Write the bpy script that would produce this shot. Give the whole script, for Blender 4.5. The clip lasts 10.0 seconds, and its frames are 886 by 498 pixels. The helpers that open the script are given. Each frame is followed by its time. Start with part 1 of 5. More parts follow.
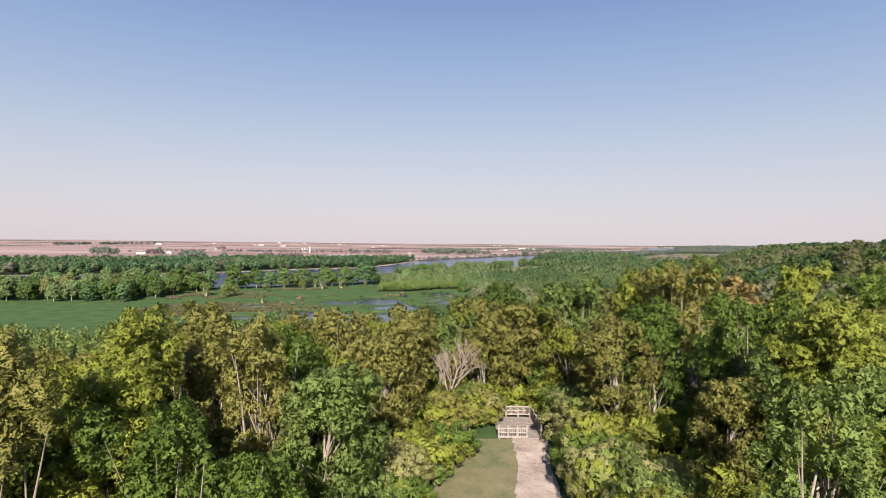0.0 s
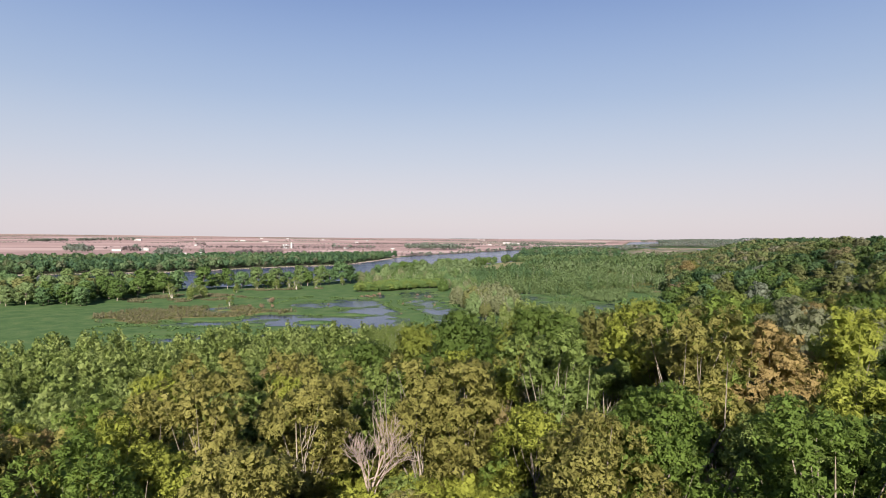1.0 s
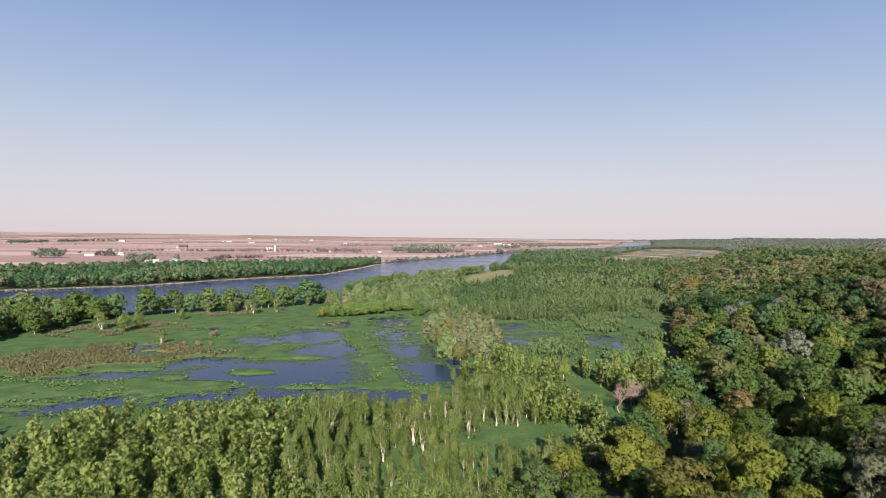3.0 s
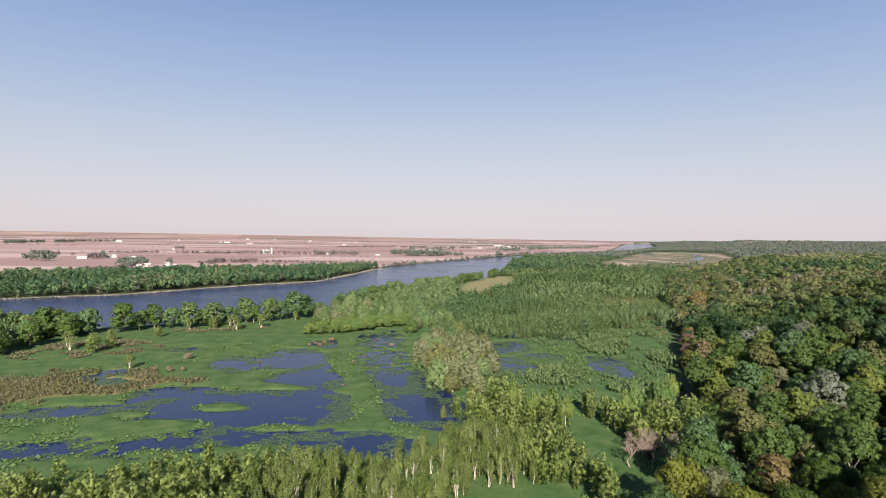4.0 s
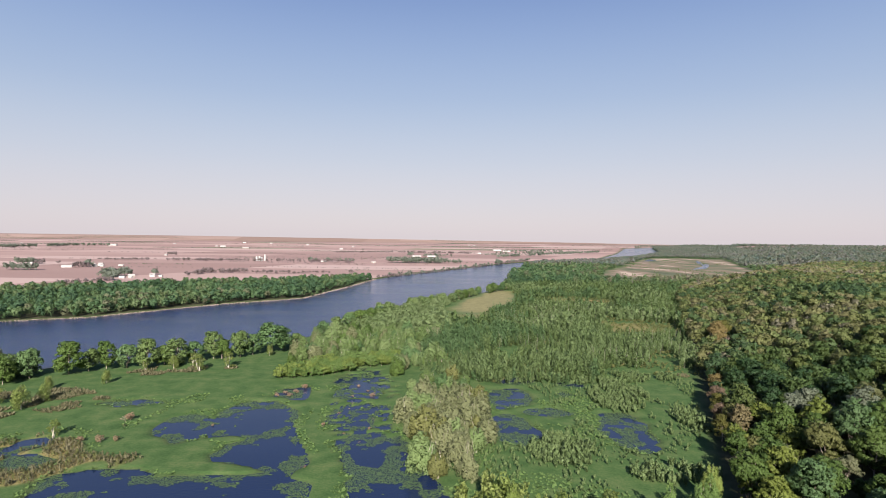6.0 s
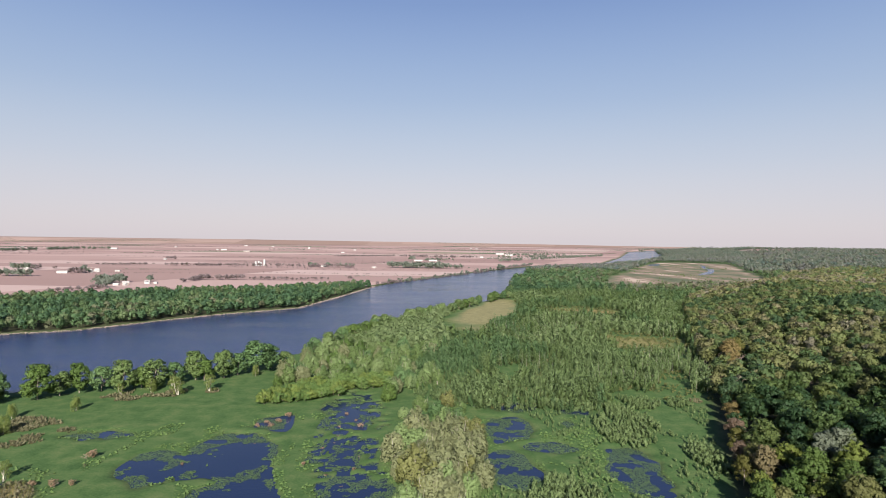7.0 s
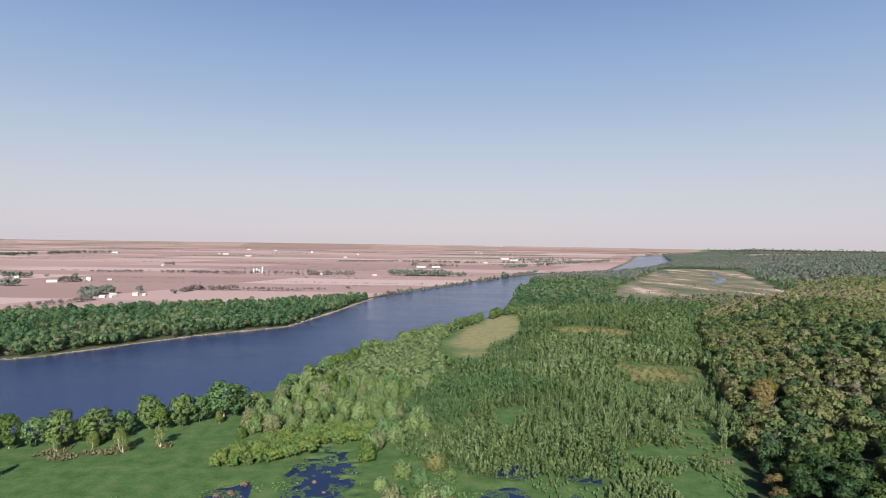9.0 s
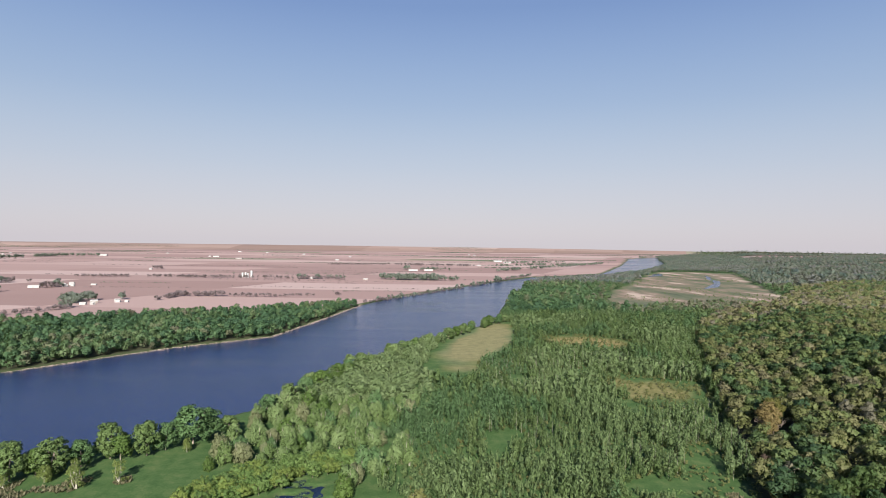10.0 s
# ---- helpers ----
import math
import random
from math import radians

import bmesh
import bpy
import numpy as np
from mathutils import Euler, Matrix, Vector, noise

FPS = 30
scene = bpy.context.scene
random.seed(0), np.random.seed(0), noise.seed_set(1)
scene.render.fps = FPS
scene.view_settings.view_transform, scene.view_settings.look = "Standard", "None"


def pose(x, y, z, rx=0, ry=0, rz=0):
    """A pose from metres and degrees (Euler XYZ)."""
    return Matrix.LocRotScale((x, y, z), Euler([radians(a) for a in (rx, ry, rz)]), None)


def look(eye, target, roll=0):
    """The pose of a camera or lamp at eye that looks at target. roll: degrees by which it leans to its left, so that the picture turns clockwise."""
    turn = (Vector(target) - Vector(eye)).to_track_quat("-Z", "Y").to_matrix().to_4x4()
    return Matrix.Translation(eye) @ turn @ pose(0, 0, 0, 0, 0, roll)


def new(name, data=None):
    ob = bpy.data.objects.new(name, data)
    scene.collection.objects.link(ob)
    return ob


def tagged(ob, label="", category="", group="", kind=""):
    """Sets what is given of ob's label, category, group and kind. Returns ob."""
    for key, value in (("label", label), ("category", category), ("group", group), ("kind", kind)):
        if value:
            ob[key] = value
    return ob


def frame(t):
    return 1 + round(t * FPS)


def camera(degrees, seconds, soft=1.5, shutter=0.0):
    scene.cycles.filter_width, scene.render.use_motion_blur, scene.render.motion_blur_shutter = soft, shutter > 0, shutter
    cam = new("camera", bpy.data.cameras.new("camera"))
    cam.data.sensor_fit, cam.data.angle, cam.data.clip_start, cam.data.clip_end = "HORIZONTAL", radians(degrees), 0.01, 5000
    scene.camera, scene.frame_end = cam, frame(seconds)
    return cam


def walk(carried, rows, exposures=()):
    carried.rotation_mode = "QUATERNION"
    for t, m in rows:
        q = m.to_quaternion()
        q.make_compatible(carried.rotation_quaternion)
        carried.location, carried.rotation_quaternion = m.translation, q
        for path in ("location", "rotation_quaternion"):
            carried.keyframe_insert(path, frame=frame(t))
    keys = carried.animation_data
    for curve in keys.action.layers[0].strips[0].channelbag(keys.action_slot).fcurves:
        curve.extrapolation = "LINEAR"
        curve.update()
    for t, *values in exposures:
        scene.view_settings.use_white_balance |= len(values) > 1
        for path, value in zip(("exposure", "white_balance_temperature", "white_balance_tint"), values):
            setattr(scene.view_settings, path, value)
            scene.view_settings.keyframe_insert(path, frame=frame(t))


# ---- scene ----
cam = camera(72.7, 10.0, soft=0.6)
METRES, EYE, TILT, LEAN, TURN = 250.0, 40.8, -0.7, -0.6, 0.0
ROWS = [
    (0.0, 0.0, 0.0, 0.0, 0.0, 0.0, 0.0),
    (0.5, 0.0082, 0.0299, 0.0039, -0.63, -0.4, 0.18),
    (1.0, 0.0188, 0.0688, 0.0122, -1.42, -0.55, 0.25),
    (1.5, 0.0278, 0.1139, 0.0228, -1.98, -0.61, 0.41),
    (2.0, 0.0425, 0.1659, 0.036, -2.28, -0.66, 0.46),
    (2.5, 0.0586, 0.2251, 0.0517, -2.15, -0.76, 0.48),
    (3.0, 0.0723, 0.2786, 0.0679, -2.14, -0.71, 0.3),
    (4.5, 0.0975, 0.4187, 0.1184, -2.15, -0.7, 0.04),
    (5.0, 0.1036, 0.4666, 0.1357, -2.2, -0.69, 0.01),
    (5.5, 0.1107, 0.515, 0.1525, -2.21, -0.66, -0.01),
    (7.0, 0.1397, 0.6532, 0.198, -1.89, -0.37, -0.02),
    (7.5, 0.15, 0.7001, 0.2125, -1.71, -0.3, -0.05),
    (8.0, 0.1601, 0.7475, 0.2273, -1.57, -0.24, -0.08),
    (8.5, 0.17, 0.7955, 0.2424, -1.47, -0.2, -0.09),
    (9.0, 0.1796, 0.8438, 0.2576, -1.35, -0.19, -0.11),
    (9.5, 0.1893, 0.8914, 0.2727, -1.23, -0.19, -0.12),
    (10.0, 0.1976, 0.9359, 0.2849, -1.97, -0.08, -0.1),
]
walk(cam, [(t, pose(0, 0, EYE, TILT, LEAN, TURN) @ pose(METRES * x, METRES * y, METRES * z, 90 + pitch, roll, yaw)) for t, x, y, z, yaw, pitch, roll in ROWS],
     exposures=[(0.0, 1.5, 6500, 11), (5.5, 1.5, 6500, 11), (7.5, 1.42, 6350, 9), (10.0, 1.38, 6250, 8)])

# ---- light: a clear late-spring afternoon, the sun behind the camera ----
SUN_EL, SUN_AZ = radians(27), radians(181)      # azimuth clockwise from +y
world = bpy.data.worlds.new("sky")
scene.world = world
world.use_nodes = True
wn, wl = world.node_tree.nodes, world.node_tree.links
wn.clear()
sky = wn.new("ShaderNodeTexSky")
sky.sky_type, sky.sun_disc = "NISHITA", False
sky.sun_elevation, sky.sun_rotation = SUN_EL, SUN_AZ
sky.altitude, sky.air_density, sky.dust_density, sky.ozone_density = 200, 1.0, 0.5, 1.2
back = wn.new("ShaderNodeBackground")
back.inputs["Strength"].default_value = 0.0425
# the clear sky's own gradient over the whole dome: pale pink haze at the horizon, deepening blue above
way = wn.new("ShaderNodeTexCoord")
split = wn.new("ShaderNodeSeparateXYZ")
wl.new(way.outputs["Generated"], split.inputs[0])
dome = wn.new("ShaderNodeValToRGB")
dome.color_ramp.interpolation = "B_SPLINE"
SKY = ((0.0, (0.700, 0.635, 0.690)), (0.05, (0.700, 0.645, 0.702)), (0.12, (0.625, 0.650, 0.735)), (0.22, (0.425, 0.54, 0.725)), (0.36, (0.245, 0.365, 0.665)), (1.0, (0.06, 0.13, 0.38)))
while len(dome.color_ramp.elements) < len(SKY):
    dome.color_ramp.elements.new(0.5)
for stop, (place, colour) in zip(dome.color_ramp.elements, SKY):
    stop.position, stop.color = place, (*colour, 1)
wl.new(split.outputs["Z"], dome.inputs[0])
lift = wn.new("ShaderNodeVectorMath")
lift.operation = "SCALE"
lift.inputs["Scale"].default_value = 8.2
wl.new(dome.outputs[0], lift.inputs[0])
haze = wn.new("ShaderNodeMix")
haze.data_type = "RGBA"
haze.inputs[0].default_value = 0.88
wl.new(sky.outputs[0], haze.inputs[6])
wl.new(lift.outputs[0], haze.inputs[7])
wout = wn.new("ShaderNodeOutputWorld")
wl.new(haze.outputs[2], back.inputs["Color"])
wl.new(back.outputs[0], wout.inputs["Surface"])

sun = new("sun", bpy.data.lights.new("sun", "SUN"))
sun.data.energy, sun.data.angle, sun.data.color = 5.0, radians(0.53), (1.0, 0.93, 0.82)
towards = Vector((math.sin(SUN_AZ) * math.cos(SUN_EL), math.cos(SUN_AZ) * math.cos(SUN_EL), math.sin(SUN_EL)))
sun.matrix_world = look(towards * 300, (0, 0, 0))

# ---- materials ----
class Nodes:
    """A small helper that builds a node material."""

    def __init__(self, name):
        self.mat = bpy.data.materials.new(name)
        self.mat.use_nodes = True
        self.tree = self.mat.node_tree
        self.tree.nodes.clear()

    def add(self, kind, **values):
        node = self.tree.nodes.new(kind)
        for key, value in values.items():
            node.inputs[key.replace("_", " ")].default_value = value
        return node

    def link(self, a, b):
        self.tree.links.new(a, b)

    def out(self, shader):
        end = self.tree.nodes.new("ShaderNodeOutputMaterial")
        self.link(shader, end.inputs["Surface"])
        return self.mat

    def noise(self, vector, scale, detail=3.0, rough=0.55):
        node = self.add("ShaderNodeTexNoise", Scale=scale, Detail=detail, Roughness=rough)
        self.link(vector, node.inputs["Vector"])
        return node.outputs["Fac"]

    def ramp(self, fac, stops):
        node = self.tree.nodes.new("ShaderNodeValToRGB")
        el = node.color_ramp.elements
        while len(el) < len(stops):
            el.new(0.5)
        for e, (p, c) in zip(el, stops):
            e.position, e.color = p, (*c, 1)
        self.link(fac, node.inputs[0])
        return node.outputs[0]

    def mix(self, fac, a, b, blend="MIX"):
        node = self.tree.nodes.new("ShaderNodeMix")
        node.data_type, node.blend_type = "RGBA", blend
        for value, socket in ((fac, node.inputs[0]), (a, node.inputs[6]), (b, node.inputs[7])):
            if isinstance(value, (int, float)):
                socket.default_value = value
            elif isinstance(value, tuple):
                socket.default_value = (*value, 1)
            else:
                self.link(value, socket)
        return node.outputs[2]

    def sum(self, op, a, b):
        node = self.tree.nodes.new("ShaderNodeMath")
        node.operation = op
        for value, socket in ((a, node.inputs[0]), (b, node.inputs[1])):
            if isinstance(value, (int, float)):
                socket.default_value = value
            else:
                self.link(value, socket)
        return node.outputs[0]

    def bump(self, height, strength, distance):
        node = self.add("ShaderNodeBump", Strength=strength, Distance=distance)
        self.link(height, node.inputs["Height"])
        return node.outputs[0]

    def place(self):
        return self.add("ShaderNodeNewGeometry").outputs["Position"]


def leaf_material(name, dark, mid, light, cut=0.0, streak=1.0, through_light=0.22, patch=0.12, ramp=None, own=0.36, leafy=0.16, gain=(1.15, 1.0, 1.1), depth=0.66, thin=0.61):
    """Foliage: leaf-to-leaf, tree-to-tree and patch-to-patch variation; thin leaves let light through."""
    n = Nodes(name)
    geo = n.add("ShaderNodeNewGeometry")
    info = n.add("ShaderNodeObjectInfo")
    drift = n.noise(geo.outputs["Position"], patch, 2.0)
    tone = n.add("ShaderNodeAttribute")
    tone.attribute_name = "tone"
    each = tone.outputs["Fac"] if ramp else n.sum("ADD", n.sum("MULTIPLY", info.outputs["Random"], own), tone.outputs["Fac"])
    mixed = n.sum("ADD", n.sum("MULTIPLY", geo.outputs["Random Per Island"], leafy), each)
    mixed = n.sum("ADD", mixed, n.sum("MULTIPLY", n.sum("SUBTRACT", drift, 0.5), 0.5 if not ramp else 0.15))
    colour = n.ramp(n.sum("ADD", mixed, 0.2 if not ramp else -0.5 * leafy), ramp or [(0.0, dark), (0.5, mid), (1.0, light)])
    grain = n.add("ShaderNodeMapping")
    grain.inputs["Scale"].default_value = (1, 1, streak)
    n.link(geo.outputs["Position"], grain.inputs["Vector"])
    sprig = n.noise(grain.outputs[0], max(cut, 2.0) * 1.9, 2.0, 0.7)
    colour = n.mix(0.9, colour, n.ramp(sprig, [(0.34, (depth, depth, depth)), (0.64, (1.0, 1.0, 1.0))]), "MULTIPLY")
    colour = n.mix(1.0, colour, gain, "MULTIPLY")
    d = n.add("ShaderNodeBsdfPrincipled", Roughness=0.6)
    d.inputs["Specular IOR Level"].default_value = 0.2
    n.link(colour, d.inputs["Base Color"])
    n.link(n.bump(sprig, 0.45, 0.2), d.inputs["Normal"])
    tr = n.add("ShaderNodeBsdfTranslucent")
    n.link(n.mix(0.5, colour, (0.18, 0.25, 0.045), "MIX"), tr.inputs["Color"])
    m = n.add("ShaderNodeMixShader", Fac=through_light)
    n.link(d.outputs[0], m.inputs[1])
    n.link(tr.outputs[0], m.inputs[2])
    if not cut:
        return n.out(m.outputs[0])
    # ragged outlines: every spray of leaves is broken up at the size of its leaves
    gaps = n.sum("GREATER_THAN", n.noise(grain.outputs[0], cut, 1.0, 0.5), thin)
    clear = n.add("ShaderNodeBsdfTransparent")
    whole = n.add("ShaderNodeMixShader")
    n.link(gaps, whole.inputs[0])
    n.link(m.outputs[0], whole.inputs[1])
    n.link(clear.outputs[0], whole.inputs[2])
    return n.out(whole.outputs[0])


TINTS = {
    "fresh": ((0.085, 0.120, 0.018), (0.148, 0.188, 0.028), (0.225, 0.262, 0.050)),
    "deep": ((0.038, 0.080, 0.014), (0.076, 0.128, 0.022), (0.130, 0.185, 0.036)),
    "olive": ((0.082, 0.092, 0.024), (0.138, 0.148, 0.038), (0.205, 0.212, 0.065)),
    "rust": ((0.130, 0.108, 0.040), (0.200, 0.170, 0.064), (0.280, 0.242, 0.100)),
    "silver": ((0.088, 0.108, 0.052), (0.152, 0.180, 0.092), (0.235, 0.265, 0.145)),
    "sage": ((0.095, 0.112, 0.040), (0.160, 0.178, 0.066), (0.232, 0.250, 0.102)),
    "pinkish": ((0.115, 0.090, 0.056), (0.190, 0.150, 0.100), (0.270, 0.222, 0.155)),
    "willow": ((0.082, 0.132, 0.036), (0.146, 0.210, 0.060), (0.228, 0.290, 0.100)),
    "poplar": ((0.062, 0.108, 0.026), (0.112, 0.168, 0.042), (0.184, 0.240, 0.074)),
    "maple": ((0.044, 0.094, 0.026), (0.086, 0.154, 0.044), (0.155, 0.225, 0.076)),
}
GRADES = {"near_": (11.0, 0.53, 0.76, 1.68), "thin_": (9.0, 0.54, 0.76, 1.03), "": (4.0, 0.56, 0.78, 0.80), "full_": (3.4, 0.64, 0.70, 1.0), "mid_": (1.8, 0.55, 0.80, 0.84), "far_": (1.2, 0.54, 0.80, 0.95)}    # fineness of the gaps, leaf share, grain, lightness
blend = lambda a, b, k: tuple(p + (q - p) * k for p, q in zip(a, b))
# blue gain rises with distance: haze is put into the leaf colours
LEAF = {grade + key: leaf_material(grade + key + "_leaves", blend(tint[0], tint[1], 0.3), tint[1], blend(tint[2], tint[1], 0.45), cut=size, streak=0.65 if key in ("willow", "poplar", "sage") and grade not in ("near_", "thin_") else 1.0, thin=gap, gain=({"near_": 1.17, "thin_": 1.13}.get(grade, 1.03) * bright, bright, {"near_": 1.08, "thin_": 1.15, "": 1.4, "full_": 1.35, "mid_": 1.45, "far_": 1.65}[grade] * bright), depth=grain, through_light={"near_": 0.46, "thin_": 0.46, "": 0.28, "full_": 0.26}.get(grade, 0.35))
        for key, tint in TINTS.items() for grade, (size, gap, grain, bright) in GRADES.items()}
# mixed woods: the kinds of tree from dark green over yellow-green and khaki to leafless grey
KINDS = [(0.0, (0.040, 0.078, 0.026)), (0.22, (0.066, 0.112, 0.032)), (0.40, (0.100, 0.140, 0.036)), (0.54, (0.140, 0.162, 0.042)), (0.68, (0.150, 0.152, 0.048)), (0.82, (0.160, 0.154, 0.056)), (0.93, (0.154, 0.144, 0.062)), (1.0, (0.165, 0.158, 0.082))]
# the same kinds greyed and lifted: haze painted into the farthest crowns
HAZED = [(p, (r * 0.5 + 0.040, g * 0.5 + 0.048, b * 0.5 + 0.040)) for p, (r, g, b) in KINDS]
# gains grow lighter and bluer by distance, haze in colour only
WOODS = {grade: leaf_material(grade + "mixed_leaves", None, None, None, cut=size, ramp=HAZED if grade == "far_" else KINDS, leafy=0.06 if grade == "far_" else 0.08, gain={"": (0.68, 0.74, 0.9), "mid_": (0.88, 0.86, 1.2), "off_": (1.04, 0.97, 1.5), "far_": (1.2, 1.16, 1.9)}[grade], thin=0.54, depth=0.8, through_light=0.32) for grade, size in (("", 2.6), ("mid_", 1.3), ("off_", 0.8), ("far_", 0.6))}


MIXED = [(0.0, (0.046, 0.098, 0.034)), (0.35, (0.070, 0.135, 0.040)), (0.62, (0.108, 0.165, 0.048)), (0.80, (0.135, 0.155, 0.062)), (0.92, (0.132, 0.142, 0.058)), (1.0, (0.156, 0.148, 0.076))]
# the extra blue in this gain paints distance haze onto the belt
BELT = leaf_material("belt_leaves", None, None, None, cut=0.9, ramp=MIXED, leafy=0.12, gain=(0.98, 0.92, 1.4), thin=0.54, depth=0.8, through_light=0.32)


def bark_material(name, dark, light):
    n = Nodes(name)
    p = n.place()
    grain = n.noise(p, 3.0, 5.0)
    d = n.add("ShaderNodeBsdfPrincipled", Roughness=0.9)
    n.link(n.ramp(grain, [(0.3, dark), (0.7, light)]), d.inputs["Base Color"])
    n.link(n.bump(grain, 0.5, 0.05), d.inputs["Normal"])
    return n.out(d.outputs[0])


BARK = bark_material("grey_bark", (0.10, 0.08, 0.06), (0.26, 0.22, 0.18))
PALE_BARK = bark_material("pale_bark", (0.22, 0.20, 0.16), (0.46, 0.42, 0.35))
TRUNK = bark_material("tan_bark", (0.12, 0.095, 0.075), (0.25, 0.205, 0.165))
TWIG = bark_material("reddish_twigs", (0.14, 0.10, 0.08), (0.29, 0.215, 0.172))


def ground_material():
    n = Nodes("land")
    p = n.place()

    def mask(name):
        a = n.add("ShaderNodeAttribute")
        a.attribute_name = name
        return a.outputs["Fac"]

    fine, mid, wide = n.noise(p, 1.3, 4.0), n.noise(p, 0.12, 4.0), n.noise(p, 0.02, 3.0)
    grass = n.ramp(n.sum("ADD", n.sum("MULTIPLY", mid, 0.6), n.sum("MULTIPLY", fine, 0.4)),
                   [(0.34, (0.027, 0.058, 0.018)), (0.5, (0.048, 0.086, 0.028)), (0.70, (0.088, 0.112, 0.044))])
    floor = n.ramp(mid, [(0.3, (0.022, 0.026, 0.013)), (0.7, (0.055, 0.052, 0.030))])
    # ploughed fields: a patchwork of large rectangles, furrowed
    turn = n.add("ShaderNodeMapping")
    turn.inputs["Rotation"].default_value = (0, 0, radians(9))
    turn.inputs["Scale"].default_value = (1 / 520, 1 / 190, 0)
    n.link(p, turn.inputs["Vector"])
    cell = n.tree.nodes.new("ShaderNodeVectorMath")
    cell.operation = "FLOOR"
    n.link(turn.outputs[0], cell.inputs[0])
    lot = n.tree.nodes.new("ShaderNodeTexWhiteNoise")
    n.link(cell.outputs[0], lot.inputs["Vector"])
    plot = n.ramp(lot.outputs["Value"], [(0.0, (0.205, 0.132, 0.120)), (0.35, (0.252, 0.168, 0.154)), (0.7, (0.310, 0.215, 0.197)), (0.93, (0.372, 0.280, 0.260)), (1.0, (0.12, 0.135, 0.075))])
    soil = n.mix(n.sum("MULTIPLY", wide, 0.25), plot, (0.28, 0.198, 0.185))
    soil = n.mix(n.sum("MULTIPLY", mid, 0.3), soil, (0.22, 0.155, 0.145))
    reed = n.ramp(n.sum("ADD", n.sum("MULTIPLY", mid, 0.5), n.sum("MULTIPLY", fine, 0.5)),
                  [(0.3, (0.10, 0.080, 0.030)), (0.55, (0.20, 0.165, 0.070)), (0.75, (0.30, 0.24, 0.13))])
    sand = n.ramp(fine, [(0.3, (0.40, 0.30, 0.22)), (0.7, (0.60, 0.48, 0.37))])
    mud = n.ramp(fine, [(0.3, (0.030, 0.035, 0.020)), (0.7, (0.06, 0.07, 0.03))])
    colour = n.mix(mask("wood"), grass, floor)
    colour = n.mix(mask("field"), colour, soil)
    # drained oxbow: mottled sedge, brown reed and pale mud
    flat = n.add("ShaderNodeMapping")
    flat.inputs["Scale"].default_value = (1.3, 0.4, 1.0)
    n.link(p, flat.inputs["Vector"])
    patches = n.noise(flat.outputs[0], 0.011, 5.0, 0.62)
    fen = n.ramp(patches, [(0.30, (0.056, 0.070, 0.044)), (0.42, (0.090, 0.098, 0.060)), (0.50, (0.135, 0.115, 0.080)), (0.57, (0.190, 0.142, 0.110)), (0.64, (0.34, 0.27, 0.22))])
    colour = n.mix(mask("fen"), colour, fen)
    colour = n.mix(mask("reed"), colour, reed)
    colour = n.mix(mask("sand"), colour, sand)
    colour = n.mix(mask("mud"), colour, mud)
    d = n.add("ShaderNodeBsdfPrincipled", Roughness=0.95)
    d.inputs["Specular IOR Level"].default_value = 0.1
    n.link(colour, d.inputs["Base Color"])
    n.link(n.bump(fine, 0.4, 0.2), d.inputs["Normal"])
    return n.out(d.outputs[0])


def water_material(name, deep, ripple, rough, shine=0.22):
    n = Nodes(name)
    p = n.place()
    stretch = n.add("ShaderNodeMapping")
    stretch.inputs["Rotation"].default_value = (0, 0, radians(-35))
    stretch.inputs["Scale"].default_value = (0.35, 1.0, 1.0)
    n.link(p, stretch.inputs["Vector"])
    waves = n.noise(p, 0.9, 4.0, 0.6)
    gusts = n.noise(stretch.outputs[0], 0.018, 4.0)
    d = n.add("ShaderNodeBsdfPrincipled", Roughness=rough, IOR=1.33)
    d.inputs["Specular IOR Level"].default_value = shine
    n.link(n.mix(gusts, deep, tuple(c * 1.5 for c in deep)), d.inputs["Base Color"])
    n.link(n.ramp(gusts, [(0.35, (rough * 0.5,) * 3), (0.62, (rough * 1.7,) * 3)]), d.inputs["Roughness"])
    n.link(n.bump(waves, ripple, 0.5), d.inputs["Normal"])
    return n.out(d.outputs[0])


def plain_material(name, dark, light, rough=0.8, scale=2.0, metal=0.0):
    n = Nodes(name)
    f = n.noise(n.place(), scale, 5.0)
    d = n.add("ShaderNodeBsdfPrincipled", Roughness=rough, Metallic=metal)
    n.link(n.ramp(f, [(0.3, dark), (0.7, light)]), d.inputs["Base Color"])
    n.link(n.bump(f, 0.25, 0.02), d.inputs["Normal"])
    return n.out(d.outputs[0])


def gravel_material(name, low, mid, high):
    """Worn ground: broad patches, small stones or stalks and fine grit."""
    n = Nodes(name)
    p = n.place()
    wide, small, grit = n.noise(p, 0.55, 3.0), n.noise(p, 3.5, 3.0), n.noise(p, 22.0, 2.0)
    mixed = n.sum("ADD", n.sum("MULTIPLY", wide, 0.5), n.sum("ADD", n.sum("MULTIPLY", small, 0.28), n.sum("MULTIPLY", grit, 0.22)))
    d = n.add("ShaderNodeBsdfPrincipled", Roughness=0.95)
    n.link(n.ramp(mixed, [(0.36, low), (0.5, mid), (0.64, high)]), d.inputs["Base Color"])
    n.link(n.bump(grit, 0.5, 0.03), d.inputs["Normal"])
    return n.out(d.outputs[0])


